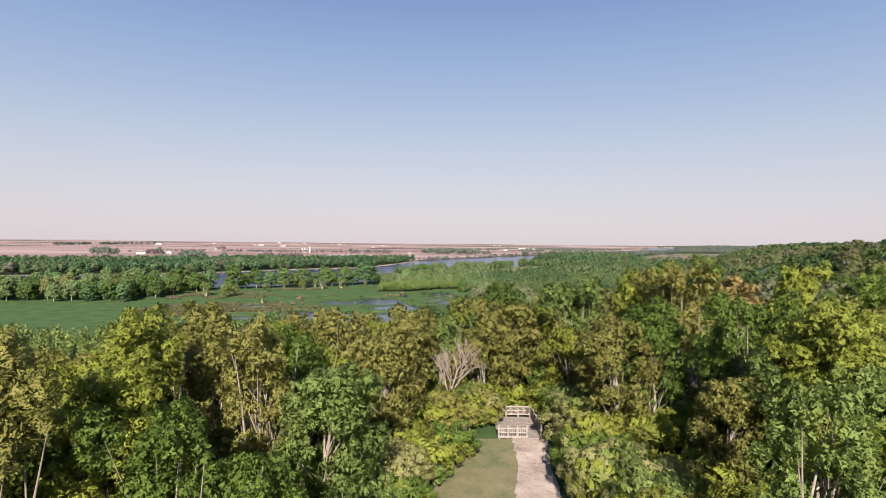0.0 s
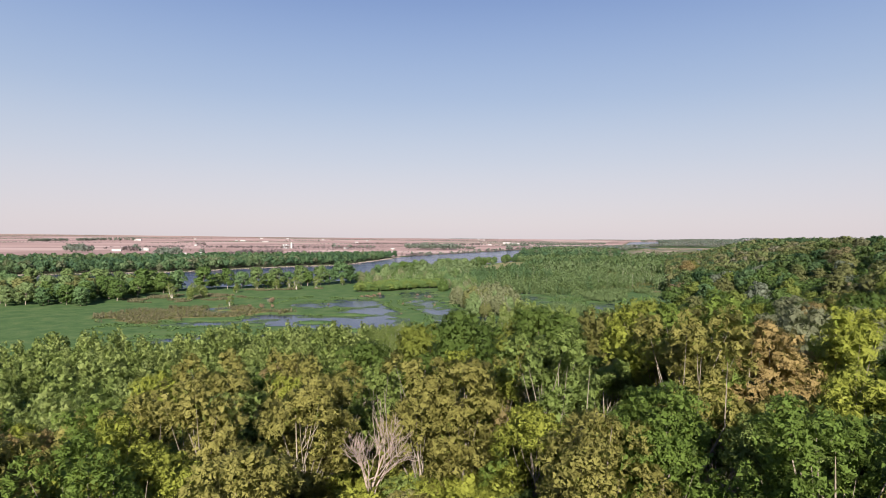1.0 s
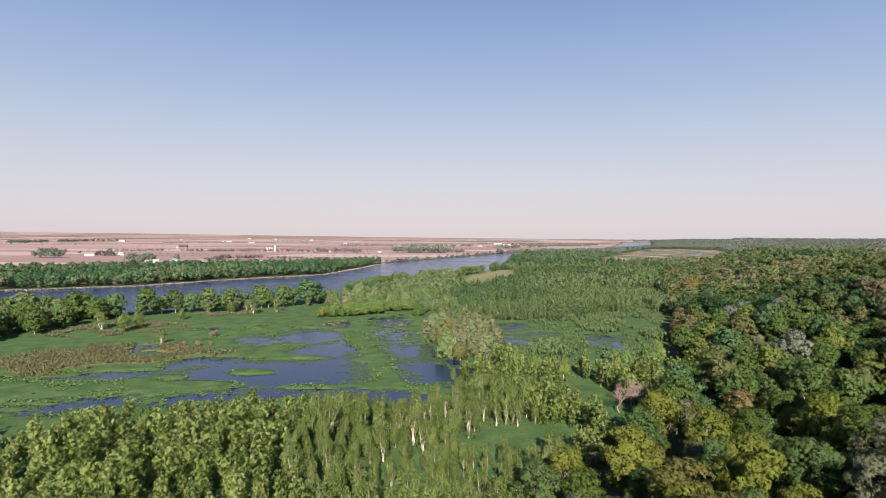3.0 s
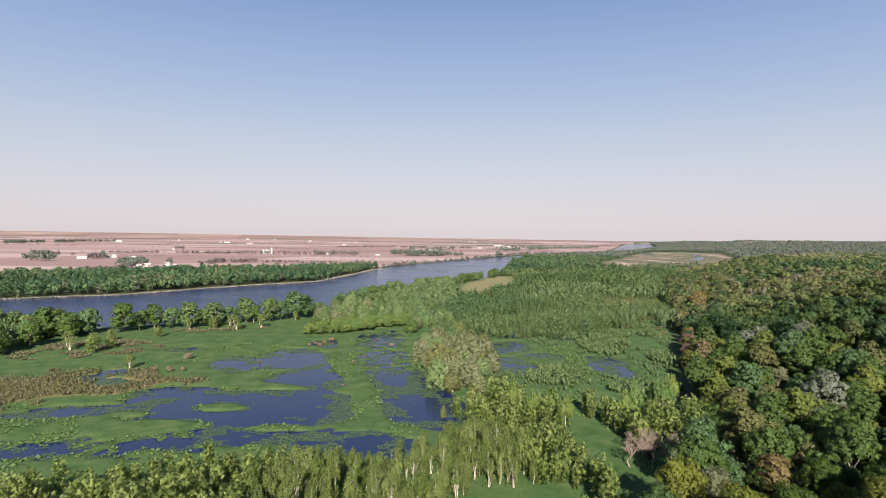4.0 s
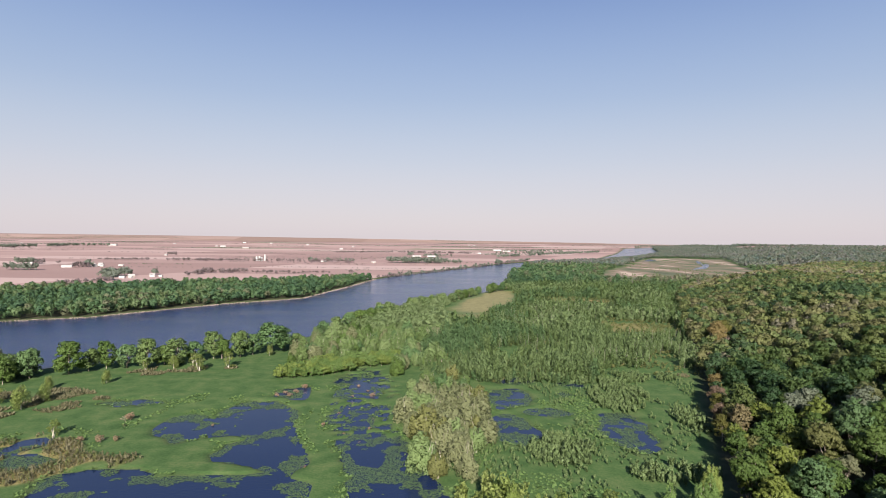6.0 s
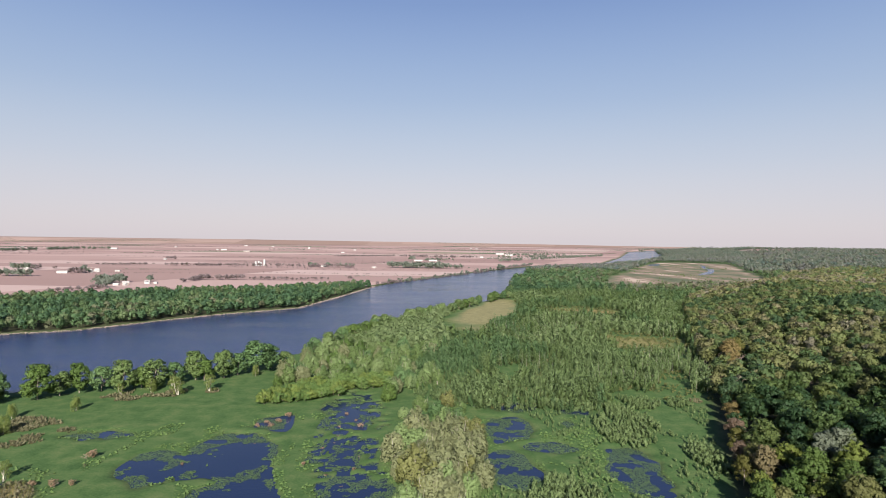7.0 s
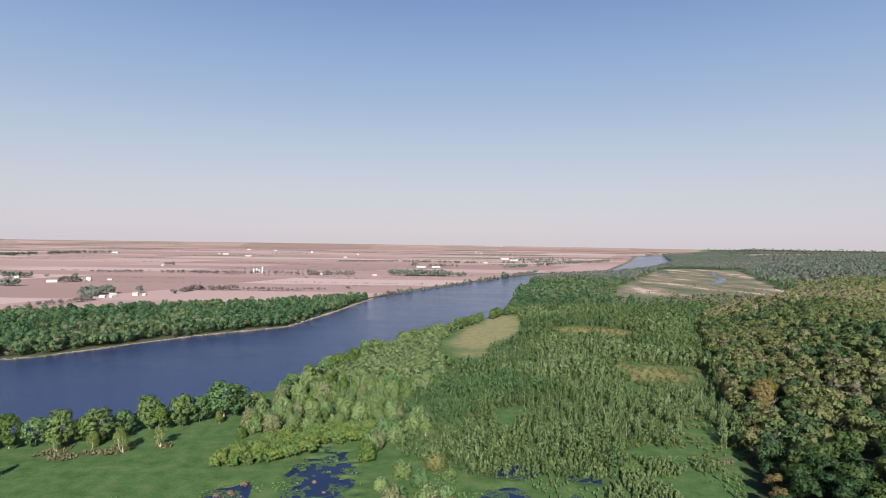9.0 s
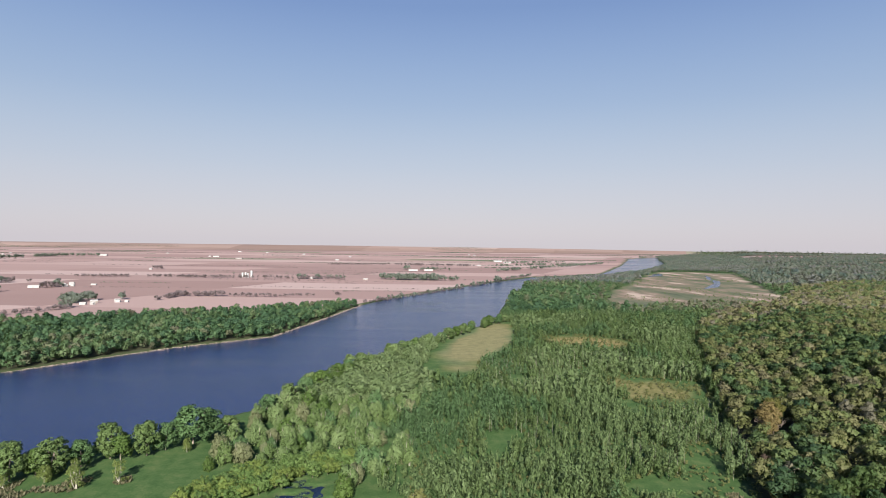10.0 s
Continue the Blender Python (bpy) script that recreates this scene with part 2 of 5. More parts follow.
LAND = ground_material()
RIVER = water_material("river_water", (0.005, 0.014, 0.055), 0.6, 0.10, 0.34)
POND = water_material("pond_water", (0.007, 0.013, 0.036), 0.12, 0.06, 0.20)
WEATHERED = plain_material("weathered_wood", (0.13, 0.105, 0.092), (0.25, 0.21, 0.185), 0.85, 4.0)
GRAVEL = gravel_material("pale_gravel", (0.19, 0.140, 0.112), (0.31, 0.238, 0.198), (0.42, 0.33, 0.28))
WHITE = plain_material("white_siding", (0.27, 0.258, 0.25), (0.36, 0.34, 0.33), 0.6, 0.8)
ROOF = plain_material("grey_roofing", (0.20, 0.19, 0.19), (0.34, 0.32, 0.31), 0.8, 1.5)
STEEL = plain_material("galvanised_steel", (0.36, 0.36, 0.36), (0.48, 0.48, 0.48), 0.4, 1.0, 0.6)
ROCK = plain_material("pale_bank_stone", (0.17, 0.13, 0.11), (0.28, 0.22, 0.19), 0.9, 1.0)
GLASS = plain_material("dark_window_glass", (0.03, 0.035, 0.04), (0.05, 0.06, 0.07), 0.1, 0.5)

# ---- the land ----
FOOT = np.array([(-900, 20), (-300, 95), (-120, 140), (-30, 165), (33, 193), (102, 258), (138, 352), (196, 490), (250, 634),
                 (366, 921), (458, 1095), (720, 1345), (960, 1660), (1180, 2150), (1330, 2600), (1800, 3200), (2600, 5200), (3300, 6500)], float)   # foot of the wooded bluff
NEAR_BANK = np.array([(-900, 150), (-500, 325), (-230, 480), (-150, 533), (-91, 583), (-52, 632), (-19, 732), (30, 825), (97, 970), (152, 1058),
                      (176, 1200), (230, 1450), (312, 1745), (390, 1925), (500, 2030), (620, 2115), (840, 2400), (960, 2610), (1290, 3260), (1640, 4290)], float)
FAR_BANK = np.array([(-1100, 410), (-590, 570), (-284, 725), (-199, 838), (-118, 912), (-91, 1039), (-52, 1254), (-1, 1391), (119, 1625),
                     (255, 1876), (390, 2103), (509, 2175), (666, 2320), (711, 2400), (1010, 3105), (1369, 4022), (1640, 4340)], float)
WATER_Z = -0.35


def line_distance(x, y, line):
    """Distance to a line of points, positive to its right-hand side."""
    best, side = np.full(x.shape, 1e9), np.zeros(x.shape)
    for (ax, ay), (bx, by) in zip(line[:-1], line[1:]):
        dx, dy = bx - ax, by - ay
        k = np.clip(((x - ax) * dx + (y - ay) * dy) / (dx * dx + dy * dy), 0, 1)
        d = np.hypot(x - ax - k * dx, y - ay - k * dy)
        s = np.sign((x - ax) * dy - (y - ay) * dx)
        near = d < best
        best, side = np.where(near, d, best), np.where(near, s, side)
    return best * np.where(side == 0, 1, side)


def smooth(a, b, v):
    k = np.clip((v - a) / (b - a), 0, 1)
    return k * k * (3 - 2 * k)


PERM = np.random.RandomState(7).rand(256, 256)


def field_noise(x, y, size):
    """Value noise between 0 and 1, on cells of that size."""
    u, v = np.asarray(x) / size + 100.37, np.asarray(y) / size + 57.11
    i, j = np.floor(u).astype(int), np.floor(v).astype(int)
    a, b = u - i, v - j
    a, b = a * a * (3 - 2 * a), b * b * (3 - 2 * b)
    at = lambda p, q: PERM[p % 256, q % 256]
    return (at(i, j) * (1 - a) + at(i + 1, j) * a) * (1 - b) + (at(i, j + 1) * (1 - a) + at(i + 1, j + 1) * a) * b


def blob(x, y, cx, cy, rx, ry, turn=0.0):
    """1 at the middle of an ellipse, 0 at its rim, negative outside."""
    c, s = math.cos(radians(turn)), math.sin(radians(turn))
    dx, dy = x - cx, y - cy
    return 1 - np.hypot((dx * c + dy * s) / rx, (-dx * s + dy * c) / ry)


PONDS = [(-42, 405, 18, 38, 8), (-28, 362, 19, 36, 0), (-42, 320, 46, 27, 0), (-76, 337, 20, 14, 15), (-100, 315, 32, 8, 14), (-68, 396, 13, 18, 10), (-105, 433, 12, 5, 0),
         (-119, 377, 7, 7, 0), (-109, 358, 10, 7, 20), (-127, 367, 7, 6, 0), (-90, 274, 34, 10, 10), (-48, 284, 36, 11, 15), (5, 280, 20, 12, 0),
         (23, 322, 17, 30, 5), (12, 366, 15, 28, 20), (2, 415, 14, 34, 8), (75, 443, 12, 20, -18), (88, 418, 10, 6, 0), (70, 394, 12, 20, 10), (118, 392, 11, 26, -8), (105, 450, 5, 8, 0), (-31, 450, 13, 14, 0), (84, 479, 13, 9, 5), (115, 471, 9, 6, 0), (72, 524, 6, 7, 0), (0, 472, 15, 34, 5), (-4, 452, 12, 16, 0)]
DRY = [(-51, 320, 9, 5, 0), (-52, 353, 28, 6, -10), (-50, 379, 12, 5, 20), (-72, 297, 24, 8, 5), (-22, 296, 14, 4, 0), (-82, 311, 8, 4, 0), (-46, 440, 10, 4, 0)]
STRIP = np.array([(-22, 470), (-20, 450), (-16, 394), (-6, 366), (0, 341), (2, 319), (8, 300), (28, 286)], float)   # green spit between the two large pools


def pond_depth(x, y):
    wet = np.full(np.shape(x), -9.0)
    for p in PONDS:
        wet = np.maximum(wet, blob(x, y, *p) * min(p[2], p[3]) / 7)
    for p in DRY:
        wet = np.minimum(wet, np.maximum(-blob(x, y, *p) * min(p[2], p[3]) / 1.6, -0.6))
    wet = np.minimum(wet, (np.abs(line_distance(x, y, STRIP)) - 6.2) / 2.5)
    wet = wet + 0.25 + (field_noise(x, y, 14) - 0.5) * 0.6 + (field_noise(x, y, 5) - 0.5) * 0.5
    weedy = 1.0 * smooth(372, 395, y) * smooth(-16, -6, x) * smooth(34, 26, x) + smooth(300, 285, y) * smooth(-20, -40, x) * 0.8
    return wet + weedy * (field_noise(x, y, 3.2) - 0.62) * 3.0


def far_rise(x, y):
    """The plain swells slightly towards a low ridge on the horizon."""
    return 19 * smooth(3000, 5000, y) + 41 * smooth(4990, 5250, y)


def land_height(x, y):
    x, y = np.asarray(x, float), np.asarray(y, float)
    bluff = line_distance(x, y, FOOT)
    top = 25 + 2 * smooth(150, 500, x) * smooth(1200, 500, y) - 14 * smooth(700, 1600, y)
    z = top * smooth(0, 130, bluff) + (field_noise(x, y, 70) - 0.5) * 6 * smooth(40, 160, bluff)
    z = z + (field_noise(x, y, 30) - 0.5) * 0.5 * (1 - smooth(0, 30, bluff))
    wet = pond_depth(x, y)
    z = np.where(bluff < 5, z + 0.25 - smooth(-0.15, 0.9, wet) * 1.7, z)
    near, far = line_distance(x, y, NEAR_BANK), line_distance(x, y, FAR_BANK)
    inside = np.minimum(-near, far)                       # metres inside the river
    z = np.where(inside > -14, np.where(inside > 0, np.maximum(-0.4 - inside * 0.4, -4), 0.2 - inside * 0.05), z)
    z = np.where(far < -5, 1.2 + (field_noise(x, y, 300) - 0.5) * 2, z)
    z = z + far_rise(x, y)
    # the overlook stands on a spur that falls away to both sides
    z = z - 8.0 * smooth(8, 45, np.abs(x - 5.0)) * smooth(110, 70, y) * smooth(20, 60, bluff)
    # a levelled shelf for the overlook and its track
    shelf = smooth(9, 4, np.abs(x - 5.0)) * smooth(62, 54, y) * smooth(-90, -60, y)
    return z * (1 - shelf) + 24.6 * shelf


def axis(*runs):
    """Grid lines: (start, stop, step) runs, the step growing to the next run's."""
    out = []
    for a, b, s, grow in runs:
        v = a
        while v < b:
            out.append(v)
            v += s
            s *= grow
    return out


right = axis((150, 420, 4, 1.03), (420, 1250, 16, 1.0), (1250, 5200, 22, 1.1), (5200, 7600, 400, 1.1))
left = [-v for v in axis((150, 420, 4, 1.03), (420, 5200, 12, 1.09), (5200, 7600, 400, 1.1))]
GX = np.array(sorted(set(left)) + axis((-149, 149, 2.1, 1.0)) + right)
GY = np.array(axis((-700, -60, 25, 1.0), (-60, 240, 5, 1.0), (240, 520, 1.9, 1.0), (520, 900, 8, 1.0), (900, 1350, 11, 1.01), (1350, 2600, 16, 1.0), (2600, 4900, 22, 1.07), (4900, 5400, 45, 1.0), (5400, 6400, 200, 1.1)))


def grid_mesh(name, gx, gy, height, material):
    X, Y = np.meshgrid(gx, gy)
    Z = height(X, Y)
    w, h = len(gx), len(gy)
    i = (np.arange(h - 1)[:, None] * w + np.arange(w - 1)[None, :]).ravel()
    quads = np.stack([i, i + 1, i + w + 1, i + w], 1)
    return raw_mesh(name, np.stack([X.ravel(), Y.ravel(), Z.ravel()], 1), quads, [material], smooth_faces=True)


def raw_mesh(name, verts, faces, materials, slots=None, smooth_faces=False):
    """A mesh from arrays; every face has as many corners as faces has columns."""
    me = bpy.data.meshes.new(name)
    n, k = faces.shape
    me.vertices.add(len(verts))
    me.vertices.foreach_set("co", np.ascontiguousarray(verts, np.float32).ravel())
    me.loops.add(n * k)
    me.loops.foreach_set("vertex_index", np.ascontiguousarray(faces, np.int32).ravel())
    me.polygons.add(n)
    me.polygons.foreach_set("loop_start", np.arange(0, n * k, k, dtype=np.int32))
    for m in materials:
        me.materials.append(m)
    if slots is not None:
        me.polygons.foreach_set("material_index", np.ascontiguousarray(slots, np.int32))
    me.polygons.foreach_set("use_smooth", np.full(n, smooth_faces))
    me.update(calc_edges=True)
    return me


land = grid_mesh("ground", GX, GY, land_height, LAND)
co = np.empty(len(land.vertices) * 3, np.float32)
land.vertices.foreach_get("co", co)
LX, LY = co.reshape(-1, 3).T[:2]
bluff_d = line_distance(LX, LY, FOOT)
near_d, far_d = line_distance(LX, LY, NEAR_BANK), line_distance(LX, LY, FAR_BANK)
wet = pond_depth(LX, LY)
CLEARINGS = [(112, 885, 36, 172, -16), (228, 885, 56, 52, 0), (222, 676, 40, 42, 0), (187, 522, 10, 38, -25)]   # tan meadow, brown brush, brush and grass, grass
OXBOW = np.array([(365, 1230), (420, 1483), (573, 1754), (784, 2203), (960, 2500), (1066, 2560), (1223, 2470), (1085, 2105), (905, 1704), (780, 1440), (690, 1230), (600, 1265), (480, 1255), (410, 1190), (365, 1230)], float)


def in_oxbow(x, y):
    """1 on the drained oxbow, 0 outside it."""
    return smooth(-14, 14, line_distance(x, y, OXBOW) + (field_noise(x, y, 60) - 0.5) * 40)


FAR_FIELDS = [(2050, 3100, 330, 70, 35), (2900, 3700, 420, 90, 30), (1900, 3950, 300, 160, 25), (2600, 4500, 600, 200, 15), (3500, 4200, 500, 220, 20), (1500, 4650, 500, 160, 5)]   # ploughed land beyond the bluff woods
in_far_field = lambda x, y: np.max([blob(x, y, *f) for f in FAR_FIELDS], axis=0)


back_line = np.array([(-1100, 640), (-469, 980), (-302, 1075), (-164, 1152), (-75, 1245), (-53, 1262)], float)   # back of the wooded belt on the far bank
belt = smooth(-4, -8, far_d) * smooth(-4, 4, line_distance(LX, LY, back_line)) * smooth(-45, -60, LX)
ridge = smooth(4930, 5000, LY) * (0.55 + 0.4 * (field_noise(LX * 0.1, LY, 60) > 0.45))      # scrub and copses on the last rise
masks = {
    "wood": np.maximum(belt, ridge) + smooth(-6, 4, bluff_d) * (1 - in_oxbow(LX, LY)) * (1 - 0.85 * smooth(9, 5, np.abs(LX - 5)) * smooth(66, 58, LY)),
    "field": np.maximum(smooth(-4, -14, far_d) * (1 - belt) * (1 - 0.36 * ridge), smooth(0.0, 0.1, in_far_field(LX, LY))),
    "fen": in_oxbow(LX, LY),
    "sand": 0.11 * smooth(0.0, 0.35, blob(LX, LY, *CLEARINGS[0]) + (field_noise(LX, LY, 25) - 0.5) * 0.3),
    "reed": np.clip(smooth(0, 0.3, blob(LX, LY, -125, 352, 42, 26, 25) + (field_noise(LX, LY, 9) - 0.5)) + smooth(0.0, 0.3, blob(LX, LY, *CLEARINGS[0]) + (field_noise(LX, LY, 30) - 0.5) * 0.6) * 0.55
                    + smooth(0.0, 0.4, blob(LX, LY, *CLEARINGS[1])) + 0.7 * smooth(0.0, 0.4, blob(LX, LY, *CLEARINGS[2]) + (field_noise(LX, LY, 14) - 0.5)), 0, 1),
    "mud": np.clip(smooth(0.0, 0.5, wet) * (bluff_d < 5) + smooth(-2, 2, np.minimum(-near_d, far_d)) + 0.8 * smooth(-11, -6, far_d) * smooth(-4, 0, near_d * -1), 0, 1),
}
for key, values in masks.items():
    land.attributes.new(key, "FLOAT", "POINT").data.foreach_set("value", np.ascontiguousarray(values, np.float32))
tagged(new("ground", land), "green floodplain rising to a wooded bluff, ploughed fields beyond", "ground", kind="structure")


def water_sheet(name, keep, gx, gy, material, z):
    """A level sheet of water over the grid cells for which keep holds."""
    X, Y = np.meshgrid(gx, gy)
    w, h = len(gx), len(gy)
    cx, cy = (gx[:-1] + gx[1:]) / 2, (gy[:-1] + gy[1:]) / 2
    CX, CY = np.meshgrid(cx, cy)
    i = (np.arange(h - 1)[:, None] * w + np.arange(w - 1)[None, :])[keep(CX, CY)]
    quads = np.stack([i, i + 1, i + w + 1, i + w], 1)
    used, inverse = np.unique(quads, return_inverse=True)
    P = np.stack([X.ravel(), Y.ravel(), z(X.ravel(), Y.ravel())], 1)[used]
    return raw_mesh(name, P, inverse.reshape(-1, 4), [material], smooth_faces=True)


def in_river(x, y):
    return (line_distance(x, y, NEAR_BANK) < 14) & (line_distance(x, y, FAR_BANK) > -14)


river = water_sheet("river", in_river, np.linspace(-1100, 1800, 124), np.concatenate([np.linspace(150, 1300, 60), np.linspace(1325, 4500, 80)]), RIVER,
                    lambda x, y: WATER_Z + far_rise(x, y))
tagged(new("river", river), "broad dark blue river with light ripples", "river", kind="structure")
ponds = water_sheet("marsh_water", lambda x, y: (line_distance(x, y, FOOT) < 0) & (line_distance(x, y, NEAR_BANK) > 20), np.linspace(-150, 150, 30), np.linspace(250, 560, 32), POND,
                    lambda x, y: np.full(np.shape(x), WATER_Z))
tagged(new("marsh_water", ponds), "still dark pools in the flooded meadow", "pond", kind="structure")


def ribbon(name, line, width, z, material):
    """A level strip of water along a line."""
    P = np.array(line, float)
    side = unit2(np.gradient(P, axis=0))[:, ::-1] * (1, -1)
    w = np.array(width)[:, None] / 2
    V = np.concatenate([np.c_[P + side * w, np.full(len(P), z)], np.c_[P - side * w, np.full(len(P), z)]])
    k = np.arange(len(P) - 1)
    return raw_mesh(name, V, np.stack([k, k + 1, k + 1 + len(P), k + len(P)], 1), [material])


unit2 = lambda v: v / np.linalg.norm(v, axis=1, keepdims=True)
tagged(new("oxbow_channel", ribbon("oxbow_channel", [(1030, 2290), (1000, 2200), (945, 2090), (925, 2000), (870, 1880), (800, 1760), (745, 1690)], [6, 14, 10, 22, 16, 26, 8], 0.45, RIVER)),
       "narrow winding channel of water in the drained oxbow", "channel", kind="structure")
tagged(new("oxbow_pool", ribbon("oxbow_pool", [(905, 2395), (880, 2330), (850, 2260), (800, 2200)], [8, 40, 30, 8], 0.45, RIVER)), "shallow pool in the drained oxbow", "pond", kind="structure")
# ---- trees ----
def unit(v):
    return v / np.maximum(np.linalg.norm(v, axis=-1, keepdims=True), 1e-9)


def leaf_cloud(rng, centres, radii, count, size, upright=0.3, shell=0.55, tall=1.0, loose=0.22):
    """Leaves as small single triangles on and in rounded clumps. Gives an array (count, 3, 3)."""
    weight = radii[:, 0] * radii[:, 2]
    pick = rng.choice(len(centres), count, p=weight / weight.sum())
    d = unit(rng.normal(size=(count, 3)) + (0, 0, upright))
    p = centres[pick] + radii[pick] * d * (shell + (1 - shell) * rng.random((count, 1)) ** 0.5) * (0.9 + 0.25 * rng.random((count, 1)))
    nrm = unit(d + rng.normal(size=(count, 3)) * loose + (0, 0, 0.15))
    a = unit(np.cross(nrm, rng.normal(size=(count, 3))))
    b = np.cross(nrm, a)
    s = size * (0.6 + 0.8 * rng.random((count, 1)))
    a, b = a * (1, 1, tall), b * (1, 1, tall)
    middle = centres.mean(0)
    soft = unit(d * 0.8 + unit((p - middle) * (1, 1, 0.8)) * 0.75 + rng.normal(size=(count, 3)) * loose * 0.7)   # rounded shading of the leafy mass
    return np.stack([p + a * s * 0.62, p - a * s * 0.4 + b * s * 0.55, p - a * s * 0.4 - b * s * 0.55, soft], 1)


def leaf_mesh(name, leaf, material):
    """leaf: (count, 4, 3): three corners and the shading normal of each leaf."""
    n = len(leaf)
    me = raw_mesh(name, leaf[:, :3].reshape(-1, 3), np.arange(n * 3).reshape(-1, 3), [material], smooth_faces=True)
    me.normals_split_custom_set_from_vertices(np.repeat(leaf[:, 3], 3, 0))
    return me


def tubes(paths, sides=4):
    """Tapered limbs. paths: lists of (point, radius). Gives verts and quads."""
    V, F = [], []
    for path in paths:
        pts = np.array([p for p, _ in path], float)
        run = unit(np.gradient(pts, axis=0))
        for (p, r), t in zip(path, run):
            u = unit(np.cross(t, (0.31, 0.95, 0.02)))
            v = np.cross(t, u)
            for k in range(sides):
                a = 2 * math.pi * k / sides
                V.append(np.asarray(p) + r * (math.cos(a) * u + math.sin(a) * v))
        base = len(V) - sides * len(path)
        for i in range(len(path) - 1):
            for k in range(sides):
                q = base + i * sides
                F.append((q + k, q + (k + 1) % sides, q + sides + (k + 1) % sides, q + sides + k))
    return np.array(V), np.array(F)


def crown_lobes(rng, height, base, spread, lobes, form):
    """Centres and radii of the leafy clumps that make up a crown."""
    if form == "round":
        d = unit(rng.normal(size=(lobes, 3)) + (0, 0, 0.35))
        r = 0.35 + 0.45 * rng.random((lobes, 1)) ** 0.5
        c = d * r * (spread, spread, (height - base) / 2) + (0, 0, (height + base) / 2)
        R = spread * (0.30 + 0.16 * rng.random((lobes, 1))) * np.array([[1, 1, 0.78]])
    elif form == "column":
        k = rng.random(lobes)
        w = spread * (1.05 - 0.75 * k ** 1.4)
        a = rng.random(lobes) * 6.283
        c = np.stack([np.cos(a) * w * 0.6, np.sin(a) * w * 0.6, base + (height - base) * (0.1 + 0.75 * k)], 1)
        R = np.stack([w * 0.45, w * 0.45, w * 1.25], 1) * (0.75 + 0.5 * rng.random((lobes, 1)))
    elif form == "mound":                                     # dense and rounded, leafy to the ground
        d = unit(rng.normal(size=(lobes, 3)) * (1, 1, 0.9))
        d[:, 2] = np.abs(d[:, 2])
        r = 0.45 + 0.25 * rng.random((lobes, 1))
        c = d * r * (spread, spread, height) + (0, 0, 0.12 * height)
        R = spread * (0.30 + 0.14 * rng.random((lobes, 1))) * np.array([[1, 1, 1.05]])
    else:                                                     # several stems leaning outwards
        a = rng.random(lobes) * 6.283
        k = 0.08 + 0.92 * rng.random(lobes)
        out = spread * (0.2 + 0.7 * rng.random(lobes))
        c = np.stack([np.cos(a) * out, np.sin(a) * out, base + (height - base) * (k - 0.12 * (out / spread) ** 2)], 1)
        R = spread * (0.27 + 0.15 * rng.random((lobes, 1))) * np.array([[0.9, 0.9, 1.2]])
    return c, R


def sprays(rng, c, R, each):
    """Breaks every clump into smaller sprays on its surface."""
    k = np.repeat(np.arange(len(c)), each)
    d = unit(rng.normal(size=(len(k), 3)) + (0, 0, 0.25))
    return c[k] + R[k] * d * 0.82, R[k] * (0.34 + 0.22 * rng.random((len(k), 1)))


def simple_form(seed, height, base, spread, lobes, leaves, size, form="round"):
    r = np.random.RandomState(seed)
    c, R = crown_lobes(r, height, base, spread, lobes, form)
    return leaf_cloud(r, c, R, leaves, size, 0.7, 0.85, 1.7 if form == "column" else 1.0)


